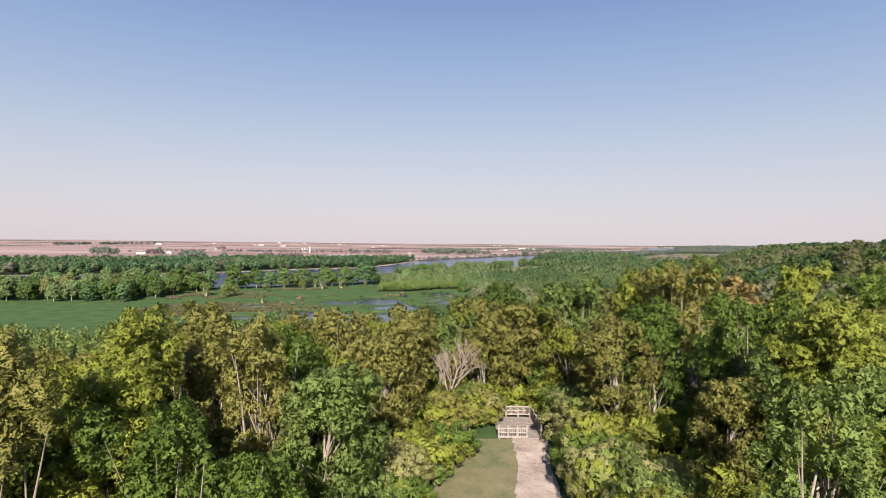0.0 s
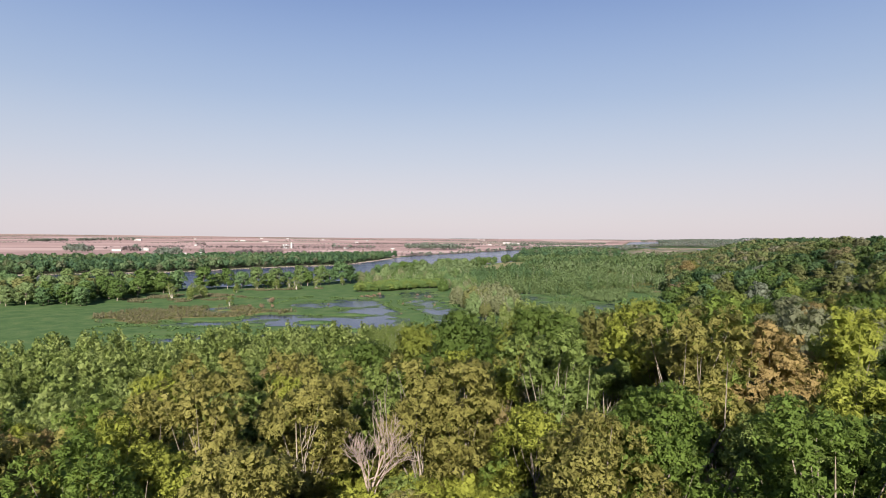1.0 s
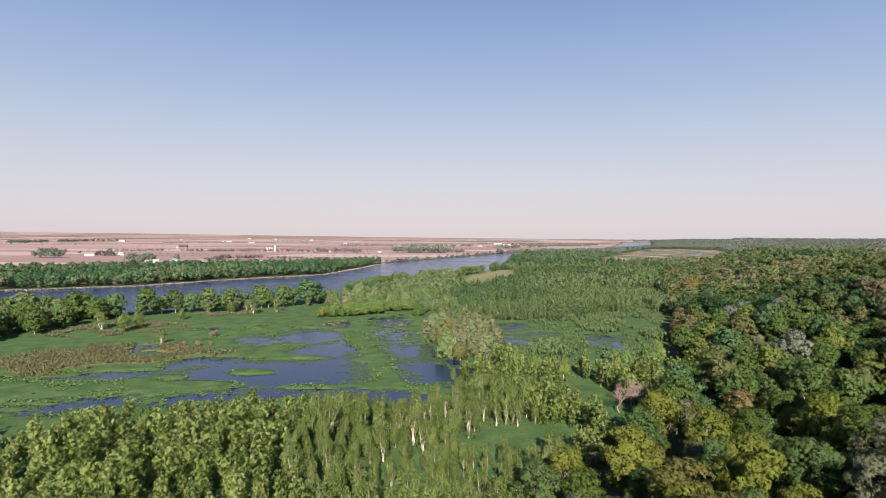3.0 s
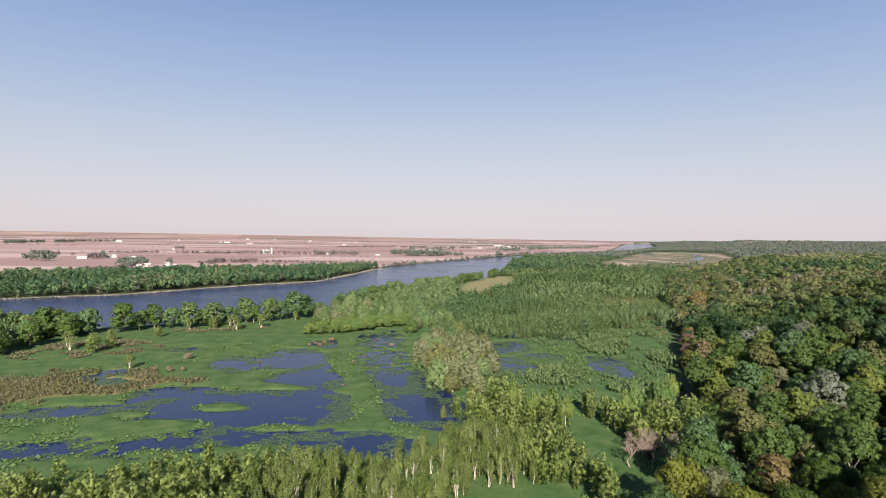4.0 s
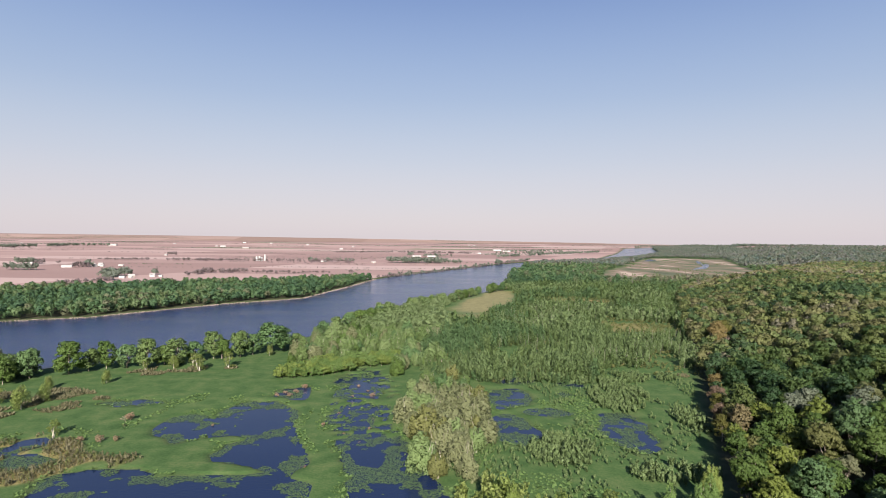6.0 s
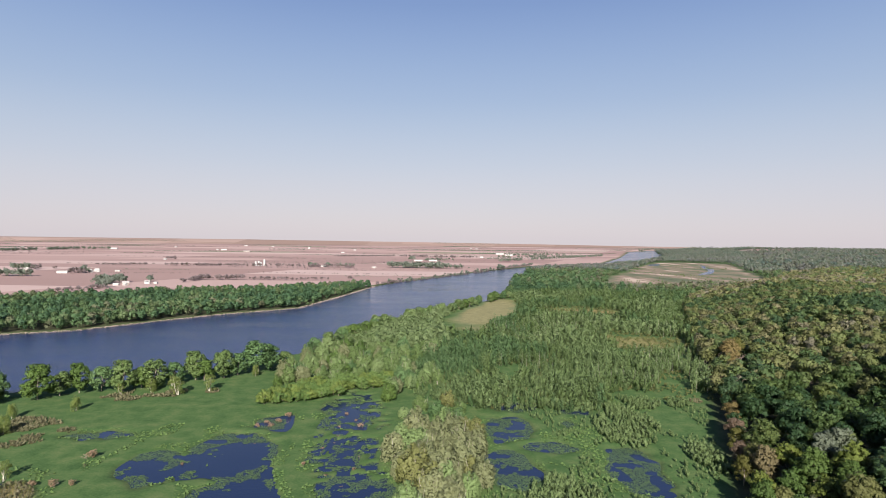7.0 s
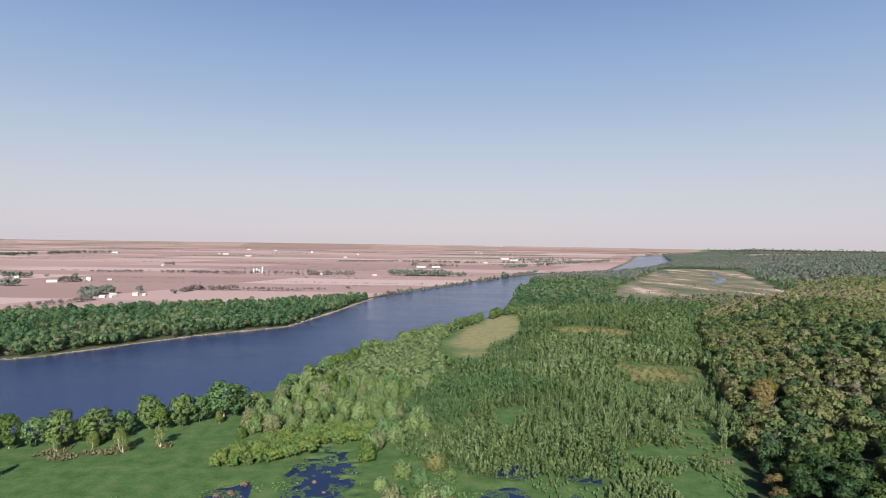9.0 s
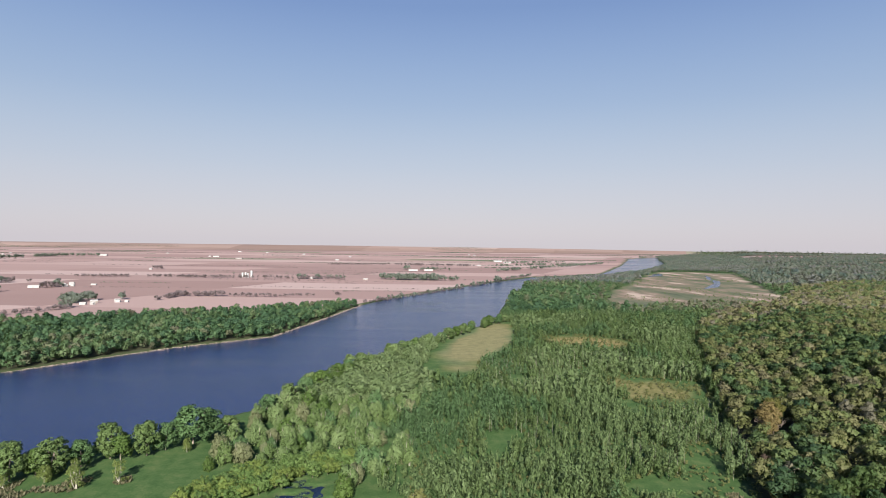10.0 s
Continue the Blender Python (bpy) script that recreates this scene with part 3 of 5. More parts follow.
class Kind:
    """One tree form: its trunk and crown meshes, which all trees of the form share."""

    def __init__(self, name, seed, height, base, spread, lobes, leaves, size, form="round", bark=BARK, thick=0.22, limbs=7, upright=0.3, shell=0.55, each=6, grade="", loose=0.22):
        rng = np.random.RandomState(seed)
        self.name, self.height, self.grade = name, height, grade
        c, R = crown_lobes(rng, height, base, spread, lobes, form)
        self.leaf = leaf_cloud(rng, *sprays(rng, c, R, each), leaves, size, upright, shell, 1.4 if form == "column" else 1.0, loose)
        paths = []
        lean = rng.normal(size=2) * 0.03 * height
        stems = 4 if form in ("stems", "mound") else 1
        for s in range(stems):
            off = np.zeros(2) if stems == 1 else rng.normal(size=2) * spread * 0.35
            tip = np.array([lean[0] + off[0], lean[1] + off[1], height * 0.86])
            paths.append([((off[0] * 0.15, off[1] * 0.15, -0.6), thick * 1.25), (tip * (0.3, 0.3, 0.35) + rng.normal(size=3) * 0.022 * height, thick * 0.8), (tip * (0.75, 0.75, 0.7) + rng.normal(size=3) * 0.03 * height, thick * 0.45), (tip, thick * 0.08)])
        order = rng.permutation(lobes)[:limbs]
        for k in order:
            z0 = max(0.2 * height, c[k][2] - (0.25 + 0.25 * rng.random()) * (height - base))
            start = np.array([lean[0] * z0 / height, lean[1] * z0 / height, z0])
            bend = start * 0.45 + c[k] * 0.55 + (0, 0, -0.04 * height)
            paths.append([(start, thick * 0.42), (bend, thick * 0.26), (c[k] + (0, 0, R[k][2] * 0.4), thick * 0.06)])
        V, F = tubes(paths)
        self.trunk = raw_mesh("trunk", V, F, [bark], smooth_faces=True)
        self.crown = leaf_mesh("crown", self.leaf, LEAF["fresh"])

    def plant(self, x, y, scale, turn, leaf, label, group, category="tree", wide=1.0):
        tree = tagged(new(self.name), label, category, group)
        tree.matrix_basis = pose(x, y, float(land_height(x, y)) - 0.1, 0, 0, turn) @ Matrix.Diagonal((scale * wide, scale * wide, scale, 1))
        for part_name, mesh in (("trunk", self.trunk), ("crown", self.crown)):
            ob = new(part_name, mesh)
            ob.parent = tree
            if part_name == "crown":
                ob.material_slots[0].link = "OBJECT"
                ob.material_slots[0].material = LEAF[self.grade + leaf]
        return tree


def bare_tree(name, seed, height, spread, twigs, material):
    """A leafless tree: a trunk that forks again and again into fine twigs."""
    rng = np.random.RandomState(seed)
    paths = []

    def grow(p, d, length, radius, depth):
        q = p + d * length
        mid = p + d * length * 0.5 + rng.normal(size=3) * length * 0.06
        paths.append([(p, radius), (mid, radius * 0.8), (q, radius * 0.55)])
        if depth:
            for _ in range(twigs):
                e = unit(d + rng.normal(size=3) * 0.45 * (spread, spread, 0.6) + (0, 0, 0.12))
                grow(p + d * length * (0.55 + 0.45 * rng.random()), e, length * (0.6 + 0.2 * rng.random()), max(radius * 0.55, 0.022), depth - 1)

    grow(np.array([0, 0, -0.4]), np.array([0, 0, 1.0]), height * 0.36, height * 0.016, 4)
    V, F = tubes(paths, 3)
    return raw_mesh("trunk", V, F, [material], smooth_faces=True)


def coarser(leaf, keep_every):
    """Fewer, larger leaves of the same form."""
    few = leaf[::keep_every].copy()
    centre = few[:, :3].mean(1, keepdims=True)
    few[:, :3] = centre + (few[:, :3] - centre) * keep_every ** 0.45
    return few


def crowd(name, kinds, places, material, label, category, mixed=False):
    """Uncountable trees joined into one object. places: x, y, scale, turn."""
    rng = np.random.RandomState(len(places))
    which = rng.randint(len(kinds), size=len(places))
    out, tones = [], []
    z = land_height(places[:, 0], places[:, 1])
    for k, leaf in enumerate(kinds):
        m = which == k
        P = places[m]
        c, s = np.cos(P[:, 3])[:, None, None], np.sin(P[:, 3])[:, None, None]
        size = P[:, 2][:, None, None, None] * np.array([1, 1, 1, 0])[None, None, :, None] + np.array([0, 0, 0, 1])[None, None, :, None]
        L = leaf[None] * size
        x, y, up = L[..., 0] * c - L[..., 1] * s, L[..., 0] * s + L[..., 1] * c, L[..., 2].copy()
        x[:, :, :3] += P[:, 0][:, None, None]
        y[:, :, :3] += P[:, 1][:, None, None]
        up[:, :, :3] += z[m][:, None, None]
        out.append(np.stack([x, y, up], -1).reshape(-1, 4, 3))
        shade = np.clip(rng.normal(0.37, 0.23, m.sum()) + (field_noise(P[:, 0], P[:, 1], 110) - 0.5) * 0.6 * mixed + 0.22 * mixed * smooth(560, 900, P[:, 1]) * smooth(250, 420, P[:, 0]), 0, 1)
        tones.append(np.repeat(shade if mixed else shade * 0.5 - 0.08, len(leaf) * 3))
    me = leaf_mesh(name, np.concatenate(out), material)
    me.attributes.new("tone", "FLOAT", "POINT").data.foreach_set("value", np.concatenate(tones).astype(np.float32))
    return tagged(new(name, me), label, category, kind="stuff")


def scatter(rng, x0, x1, y0, y1, step, keep, lo=0.8, hi=1.2):
    """Places on a jittered grid for which keep holds: x, y, scale, turn."""
    X, Y = np.meshgrid(np.arange(x0, x1, step), np.arange(y0, y1, step * 0.87))
    X = X + (np.arange(X.shape[0]) % 2)[:, None] * step / 2
    X, Y = (X + rng.uniform(-0.38, 0.38, X.shape) * step).ravel(), (Y + rng.uniform(-0.38, 0.38, Y.shape) * step).ravel()
    m = keep(X, Y)
    X, Y = X[m], Y[m]
    return np.stack([X, Y, rng.uniform(lo, hi, len(X)), rng.uniform(0, 6.283, len(X))], 1)


def in_view(x, y, margin=1.12):
    """Within the fan of land in front of the overlook."""
    return np.abs(x - 5) < (np.maximum(y, 0) + 30) * 0.80 * margin


rng = np.random.RandomState(11)
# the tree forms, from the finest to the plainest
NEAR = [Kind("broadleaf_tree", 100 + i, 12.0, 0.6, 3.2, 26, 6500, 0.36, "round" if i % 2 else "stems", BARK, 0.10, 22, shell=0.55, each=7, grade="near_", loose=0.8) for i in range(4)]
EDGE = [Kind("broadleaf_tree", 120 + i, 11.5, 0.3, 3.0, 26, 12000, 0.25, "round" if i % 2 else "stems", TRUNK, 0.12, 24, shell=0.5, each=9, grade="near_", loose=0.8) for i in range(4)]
FINE = [Kind("bluff_tree", 150 + i, 14.0, 2.0, 4.5, 26, 6500, 0.46, "round", BARK, 0.24, 14, shell=0.75, each=8, grade="thin_", loose=0.4) for i in range(4)]
OAK = [Kind("oak_tree", 200 + i, 15.0, 3.0, 4.6, 24, 4500, 0.60, "round", BARK, 0.26, 9, shell=0.75, each=8, loose=0.35) for i in range(4)]
POPLAR = [Kind("young_poplar", 300 + i, 12.0, 0.8, 2.35, 22, 4400, 0.25, "stems" if i == 1 else "column", PALE_BARK, 0.13, 5, upright=0.5, shell=0.5, each=14, grade="near_", loose=0.9) for i in range(3)]
TALL = [Kind("tall_poplar", 350 + i, 17.0, 1.5, 3.8, 22, 6000, 0.46, "column", PALE_BARK, 0.2, 7, upright=0.6, shell=0.6, grade="near_") for i in range(2)]
WILLOW = [Kind("willow_tree", 400 + i, 12.0, 0.3, 6.6, 34, 4200, 0.66, "mound", PALE_BARK, 0.22, 14, upright=0.5, shell=0.85, each=6, loose=0.15, grade="full_") for i in range(3)]
MAPLE = [Kind("riverbank_tree", 500 + i, 19.0, -4.5, 7.0, 30, 4000, 0.85, "round", BARK, 0.34, 8, shell=0.75, each=8, loose=0.35, grade="full_") for i in range(3)]
SHRUB = [Kind("shrub", 600 + i, 3.2, 0.1, 1.9, 12, 2400, 0.20, "round", BARK, 0.05, 4, grade="near_") for i in range(2)]

WORDS = {"fresh": "bright spring-green broadleaf tree", "deep": "deep green broadleaf tree", "olive": "olive-green oak just coming into leaf",
         "rust": "rusty tan oak with young buds", "poplar": "soft green broadleaf tree", "willow": "pale yellow-green tree", "silver": "silvery grey-green tree", "sage": "pale sage-green tree", "maple": "blue-green broadleaf tree"}
PALETTE = ["fresh", "deep", "olive", "deep", "maple", "olive", "rust", "silver", "deep", "fresh", "olive", "deep", "deep", "maple"]


def plant_all(forms, spots, group, where, choice):
    for x, y, s, a in spots:
        leaf = choice[rng.randint(len(choice))]
        forms[rng.randint(len(forms))].plant(x, y, s, math.degrees(a), leaf, WORDS[leaf] + " " + where, group)


hollow = lambda x, y: (np.abs(x - 47 - 0.55 * (y - 93)) < 4.2) & (y > 66) & (y < 150)     # shaded gully running down the bluff
spots = scatter(rng, -80, 90, 24, 88, 6.8, lambda x, y: (np.abs(x - 2) < 0.76 * y + 8) & ((x > 10.6) | (x < -1.5 - (y < 47) * 1.5) | (y > 57)), 0.72, 1.05)
spots = spots[(np.hypot(spots[:, 0] - 45, spots[:, 1] - 80) > 6) & (np.hypot(spots[:, 0] - 54, spots[:, 1] - 85) > 6) & ~hollow(spots[:, 0], spots[:, 1])]
spots[:, 2] *= 1 + 0.42 * smooth(8, 26, np.abs(spots[:, 0] - 5)) + 0.14 * smooth(-5, -25, spots[:, 0])
spots[:, 2] = np.minimum(spots[:, 2], 1.26 + 0.16 * smooth(20, 34, spots[:, 0]) + 0.1 * smooth(-28, -40, spots[:, 0]))
close = (spots[:, 1] < 54) & (np.abs(spots[:, 0] - 5) < 46)
GREENS = ["fresh", "olive", "olive", "poplar", "fresh", "deep", "olive", "fresh", "poplar", "olive", "fresh", "rust"]
right = close & (spots[:, 0] > 27)
# darker leaf kinds, in part to put shade into the right-hand trees' colour
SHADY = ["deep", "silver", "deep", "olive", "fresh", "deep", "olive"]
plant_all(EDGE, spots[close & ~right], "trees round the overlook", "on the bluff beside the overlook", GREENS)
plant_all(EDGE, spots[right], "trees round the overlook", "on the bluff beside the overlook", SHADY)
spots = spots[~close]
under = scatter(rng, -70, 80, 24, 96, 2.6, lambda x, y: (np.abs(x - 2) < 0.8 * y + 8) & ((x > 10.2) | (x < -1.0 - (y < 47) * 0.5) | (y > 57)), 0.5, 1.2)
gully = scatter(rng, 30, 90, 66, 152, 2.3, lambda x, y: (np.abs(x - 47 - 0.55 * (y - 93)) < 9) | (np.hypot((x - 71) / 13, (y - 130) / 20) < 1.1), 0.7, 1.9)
# darker leaves than the other undergrowth: the gully's shade is partly in their colour
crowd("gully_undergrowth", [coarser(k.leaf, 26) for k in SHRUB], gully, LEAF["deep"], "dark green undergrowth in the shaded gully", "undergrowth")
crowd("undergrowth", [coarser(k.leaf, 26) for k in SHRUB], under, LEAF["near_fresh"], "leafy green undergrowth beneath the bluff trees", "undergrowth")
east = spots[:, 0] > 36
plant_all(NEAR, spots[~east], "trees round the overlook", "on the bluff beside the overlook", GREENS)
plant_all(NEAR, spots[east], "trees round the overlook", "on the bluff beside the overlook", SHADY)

bluff = lambda x, y: in_view(x, y) & (line_distance(x, y, FOOT) > 4)
beside = lambda x, y: ((np.abs(x - 22 - 0.22 * y) < 48) & (y < 225)) | (y < 130)
MARKED = [(10, 67, 0.68, "rust"), (-27, 66, 0.62, "rust"), (16, 70, 0.66, "olive"), (47, 126, 0.95, "rust"), (53, 137, 0.9, "rust"), (45, 80, 1.35, "silver"), (54, 85, 1.3, "silver"), (27, 127, 0.95, "rust"), (36, 118, 0.85, "olive"), (150, 335, 0.95, "silver"), (160, 318, 0.9, "silver")]


TALL_AT = [(106, 298, 1.0), (99, 303, 0.9), (112, 307, 0.95), (93, 296, 0.8), (62, 302, 0.75), (56, 308, 0.8), (72, 294, 0.7), (118, 318, 0.85)]
RED_AT = [(88, 266, 1.1), (93, 259, 1.05), (82, 259, 1.0), (87, 256, 1.0), (97, 265, 0.8)]


def clear_of_marked(x, y):
    ok = np.full(np.shape(x), True)
    for mx, my, *_ in MARKED:
        ok &= np.hypot(x - mx, y - my) > 7.0
    for mx, my, _ in TALL_AT + RED_AT:
        ok &= np.hypot(x - mx, y - my) > 6.0
    ok &= ~((np.abs(x - 82) < 12) & (np.abs(y - 252) < 9))       # open ground before the red-twigged tree
    ok &= (np.hypot((x - 71) / 13, (y - 130) / 20) > 1) & ~hollow(x, y)
    return ok


def thicket(x, y):
    """Where young poplars stand on the flats."""
    d = line_distance(x, y, FOOT)
    front = (d < 4 + 62 * smooth(48, 12, x)) & (d > -80) & (y < 258 + 0.22 * x + 14 * field_noise(x, y, 20)) & (x < 70)
    east = (x > 30) & (x < 140) & (y < 305 + 12 * field_noise(x, y, 15)) & (d < 4) & (y > 255)
    return (front | east) & (blob(x, y, 48, 232, 22, 14, 30) < 0.1) & (blob(x, y, 76, 285, 9, 26, 0) < 0) & (blob(x, y, 15, 292, 24, 20, 0) < 0)


for x, y, s, leaf in MARKED:
    FINE[rng.randint(4)].plant(x, y, s, rng.uniform(0, 360), leaf, WORDS[leaf] + " standing out on the bluff", "bluff trees")
spots = scatter(rng, -130, 190, 88, 240, 9.8, lambda x, y: bluff(x, y) & beside(x, y) & clear_of_marked(x, y) & ~thicket(x, y), 0.6, 1.3)
upper = spots[:, 1] < 128
plant_all(FINE, spots[upper], "bluff trees", "on the upper bluff", ["deep", "fresh", "olive", "fresh", "deep", "olive", "deep", "deep", "maple", "olive", "fresh", "rust"])
plant_all(FINE, spots[~upper], "bluff trees", "on the bluff slope", PALETTE)
spots = scatter(rng, -330, 420, 88, 470, 9.8, lambda x, y: bluff(x, y) & ~beside(x, y) & clear_of_marked(x, y) & ~thicket(x, y), 0.55, 1.4)
order = np.argsort(np.hypot(spots[:, 0] - 60, spots[:, 1] - 200))
plant_all(OAK, spots[order[:290]], "bluff oaks", "on the bluff", PALETTE)
wider = spots[order[290:]]


spots = scatter(rng, -230, 150, 80, 350, 5.0, lambda x, y: thicket(x, y) & in_view(x, y) & clear_of_marked(x, y), 0.7, 1.15)
spots[:, 2] *= 0.62 + 0.62 * field_noise(spots[:, 0], spots[:, 1], 20)
near_path = np.argsort(np.abs(spots[:, 0] - 20) + 0.3 * np.abs(spots[:, 1] - 230))
for x, y, s, a in spots[near_path[:290]]:
    POPLAR[rng.randint(3)].plant(x, y, s, math.degrees(a), "poplar" if rng.random() < 0.65 else "willow", "slender young poplar in pale green leaf on the flats", "poplar thicket")
rest = spots[near_path[290:]]
for k, leaf in enumerate(("poplar", "willow")):
    crowd("poplar_thicket", [coarser(k.leaf, 11) for k in POPLAR], rest[k::2], LEAF["near_" + leaf], "dense thicket of slender young poplars", "thicket")
for x, y, s in TALL_AT:
    TALL[rng.randint(2)].plant(x, y, s, rng.uniform(0, 360), "maple" if s > 0.85 else "poplar", "tall leafy poplar at the edge of the flats", "tall poplars")

# low stands of osier and reed-willow round the pools
LOW = [simple_form(650 + i, 4.0, 0.1, 1.1, 6, 60, 0.6, "column") for i in range(3)]
stand = lambda x, y: ((blob(x, y, 84, 366, 13, 17, 0) > 0) | (blob(x, y, 131, 442, 15, 28, -12) > 0) | (blob(x, y, 118, 342, 16, 8, 0) > 0) | (blob(x, y, 96, 512, 30, 15, -8) > 0) | (blob(x, y, 135, 482, 45, 12, 0) > 0) & (field_noise(x, y, 12) > 0.4) | (blob(x, y, 150, 400, 10, 26, 0) > 0.35)) & (field_noise(x, y, 8) < 0.8)
w = np.concatenate([scatter(rng, 40, 200, 330, 500, 2.1, stand, 0.6, 1.15),
                    scatter(rng, 52, 185, 320, 480, 3.2, lambda x, y: (field_noise(x, y, 15) > 0.52) & (line_distance(x, y, FOOT) < -4) & (pond_depth(x, y) < -0.2), 0.2, 0.75)])
crowd("osier_stand", LOW, w, LEAF["willow"], "low olive-green stand of osiers round the pools", "shrubs")
yellow = lambda x, y: (blob(x, y, -24, 502, 34, 11, 38) > 0) | (blob(x, y, 6, 528, 18, 13, 20) > 0)
w = scatter(rng, -70, 60, 465, 560, 3.9, lambda x, y: yellow(x, y) & (pond_depth(x, y) < -0.1), 0.8, 1.5)
for x, y, s, a in w[:110]:
    SHRUB[rng.randint(2)].plant(x, y, s * 1.75, math.degrees(a), "poplar" if rng.random() < 0.5 else "maple", "low yellow-green willow bush beyond the pools", "willow bushes", "shrub")
left_wood = scatter(rng, -330, -190, 385, 500, 13, lambda x, y: (line_distance(x, y, NEAR_BANK) > 6) & (x < -196 + (y - 390) * 0.1), 0.75, 1.05)
for x, y, s, a in left_wood:
    leaf = ["maple", "deep", "olive", "willow"][rng.randint(4)]
    MAPLE[rng.randint(3)].plant(x, y, s * 0.85, math.degrees(a), leaf, "broad tree in the small wood by the river", "small wood by the river")
# saplings on the meadow
for x, y, s in [(-168, 428, 0.95), (-151, 420, 1.1), (-149, 433, 0.8), (-138, 469, 0.7), (-115, 383, 0.65), (-118, 507, 0.8), (-100, 500, 0.95), (-85, 507, 0.9), (-109, 514, 0.7), (-131, 500, 0.6), (-160, 455, 0.7), (-70, 545, 0.7)]:
    POPLAR[rng.randint(3)].plant(x, y, s, rng.uniform(0, 360), "willow", "pale-stemmed sapling on the open meadow", "meadow saplings", wide=1.6)
# leafless trees and red-stemmed bushes
BARE = [bare_tree("bare_tree", 801, 14.0, 1.0, 4, BARK), bare_tree("bare_tree", 802, 11.0, 1.2, 4, TWIG), bare_tree("bare_tree", 803, 12.0, 0.8, 4, PALE_BARK)]
BUSH = bare_tree("bare_bush", 804, 4.0, 1.5, 3, TWIG)
BUDS = bark_material("bare_grey_brown_twigs", (0.16, 0.12, 0.10), (0.32, 0.25, 0.21))


def bare(mesh, x, y, s, label, name="bare_tree", group="leafless trees", material=None, wide=1.0):
    tree = tagged(new(name), label, "tree" if name == "bare_tree" else "shrub", group)
    tree.matrix_basis = pose(x, y, float(land_height(x, y)) - 0.1, 0, 0, rng.uniform(0, 360)) @ Matrix.Diagonal((s * wide, s * wide, s, 1))
    ob = new("trunk", mesh)
    ob.parent = tree
    if material:
        ob.material_slots[0].link = "OBJECT"
        ob.material_slots[0].material = material


for x, y, s, k in [(241, 560, 1.25, 0), (248, 566, 1.1, 2), (236, 553, 0.9, 0), (225, 500, 1.0, 2), (262, 610, 1.0, 0), (215, 470, 0.8, 0), (240, 480, 0.9, 2), (275, 560, 1.0, 0)]:
    bare(BARE[k], x, y, s, "large leafless grey-brown tree at the wood's edge", material=BUDS, wide=1.15)
for x, y, s, leaf in [(88, 262, 0.45, "pinkish"), (241, 560, 1.6, "rust"), (251, 572, 1.5, "olive"), (236, 551, 1.1, "rust"), (228, 503, 0.8, "pinkish"), (262, 614, 0.95, "pinkish"), (163, 404, 0.9, "olive"), (170, 418, 0.9, "pinkish"), (177, 433, 0.85, "rust"), (184, 448, 0.85, "rust"),
                      (192, 462, 0.6, "pinkish"), (198, 478, 0.7, "olive"), (206, 492, 0.65, "rust"), (212, 512, 0.8, "pinkish"), (220, 530, 0.75, "olive"), (157, 390, 0.85, "pinkish"), (151, 376, 0.8, "olive")]:
    FINE[rng.randint(4)].plant(x, y, s, rng.uniform(0, 360), leaf, "brownish tree just in bud at the foot of the bluff", "trees along the bluff's foot")
for x, y, s in RED_AT:
    bare(BARE[1], x, y, s, "leafless tree with reddish twigs at the foot of the bluff", wide=1.5)
for x, y, s in [(-16, 40, 0.7), (-13, 46, 0.75), (-24, 56, 0.8), (-4, 63, 0.8), (14, 72, 0.8), (26, 58, 0.75), (34, 66, 0.8), (-35, 62, 0.8), (1, 58, 0.8), (40, 48, 0.7), (-45, 50, 0.7), (-20, 47, 0.75), (-30, 46, 0.7), (-9, 52, 0.7), (20, 50, 0.7), (31, 47, 0.75), (-17, 68, 0.8), (8, 70, 0.85), (22, 78, 0.8), (47, 62, 0.8), (-52, 66, 0.8), (-8, 76, 0.75)]:
    bare(BARE[2], x, y, s, "leafless grey tree among the green ones on the bluff", group="leafless bluff trees", material=BUDS)
for x, y, s in [(-96, 402, 1.1), (-93, 376, 0.8), (-100, 375, 0.6), (-37, 422, 0.35), (-29, 403, 0.35), (-11, 395, 0.45), (-1, 387, 0.4), (6, 377, 0.45), (-11, 351, 0.35), (-7, 335, 0.35), (-6, 413, 0.6), (6, 445, 0.9),
                (-43, 447, 0.7), (-36, 450, 0.75), (-29, 451, 0.7), (-2, 430, 0.5), (10, 405, 0.5), (-33, 455, 0.6)]:
    bare(BUSH, x, y, s, "small reddish leafless bush in the marsh", "bare_bush", "marsh bushes")

# pinkish tussocks in the pools
for x, y, s in [(-43, 421, 0.35), (-37, 423, 0.4), (-30, 405, 0.35), (-28, 407, 0.3), (-11, 397, 0.5), (-1, 388, 0.45), (6, 378, 0.5), (6, 447, 0.9), (-4, 446, 0.6), (-3, 466, 0.7), (-7, 417, 0.6), (-3, 424, 0.5), (-58, 399, 0.4),
                (-36, 447, 0.8), (-42, 446, 0.7), (-31, 462, 0.9), (-34, 454, 0.9), (-39, 452, 0.8), (-95, 404, 1.15), (-101, 377, 0.8), (-94, 377, 0.9), (-88, 378, 0.7), (3, 456, 0.6), (-10, 351, 0.3), (9, 392, 0.4)]:
    SHRUB[rng.randint(2)].plant(x, y, s, rng.uniform(0, 360), "pinkish", "pinkish-tan dry tussock at the pools", "pool tussocks", "shrub")

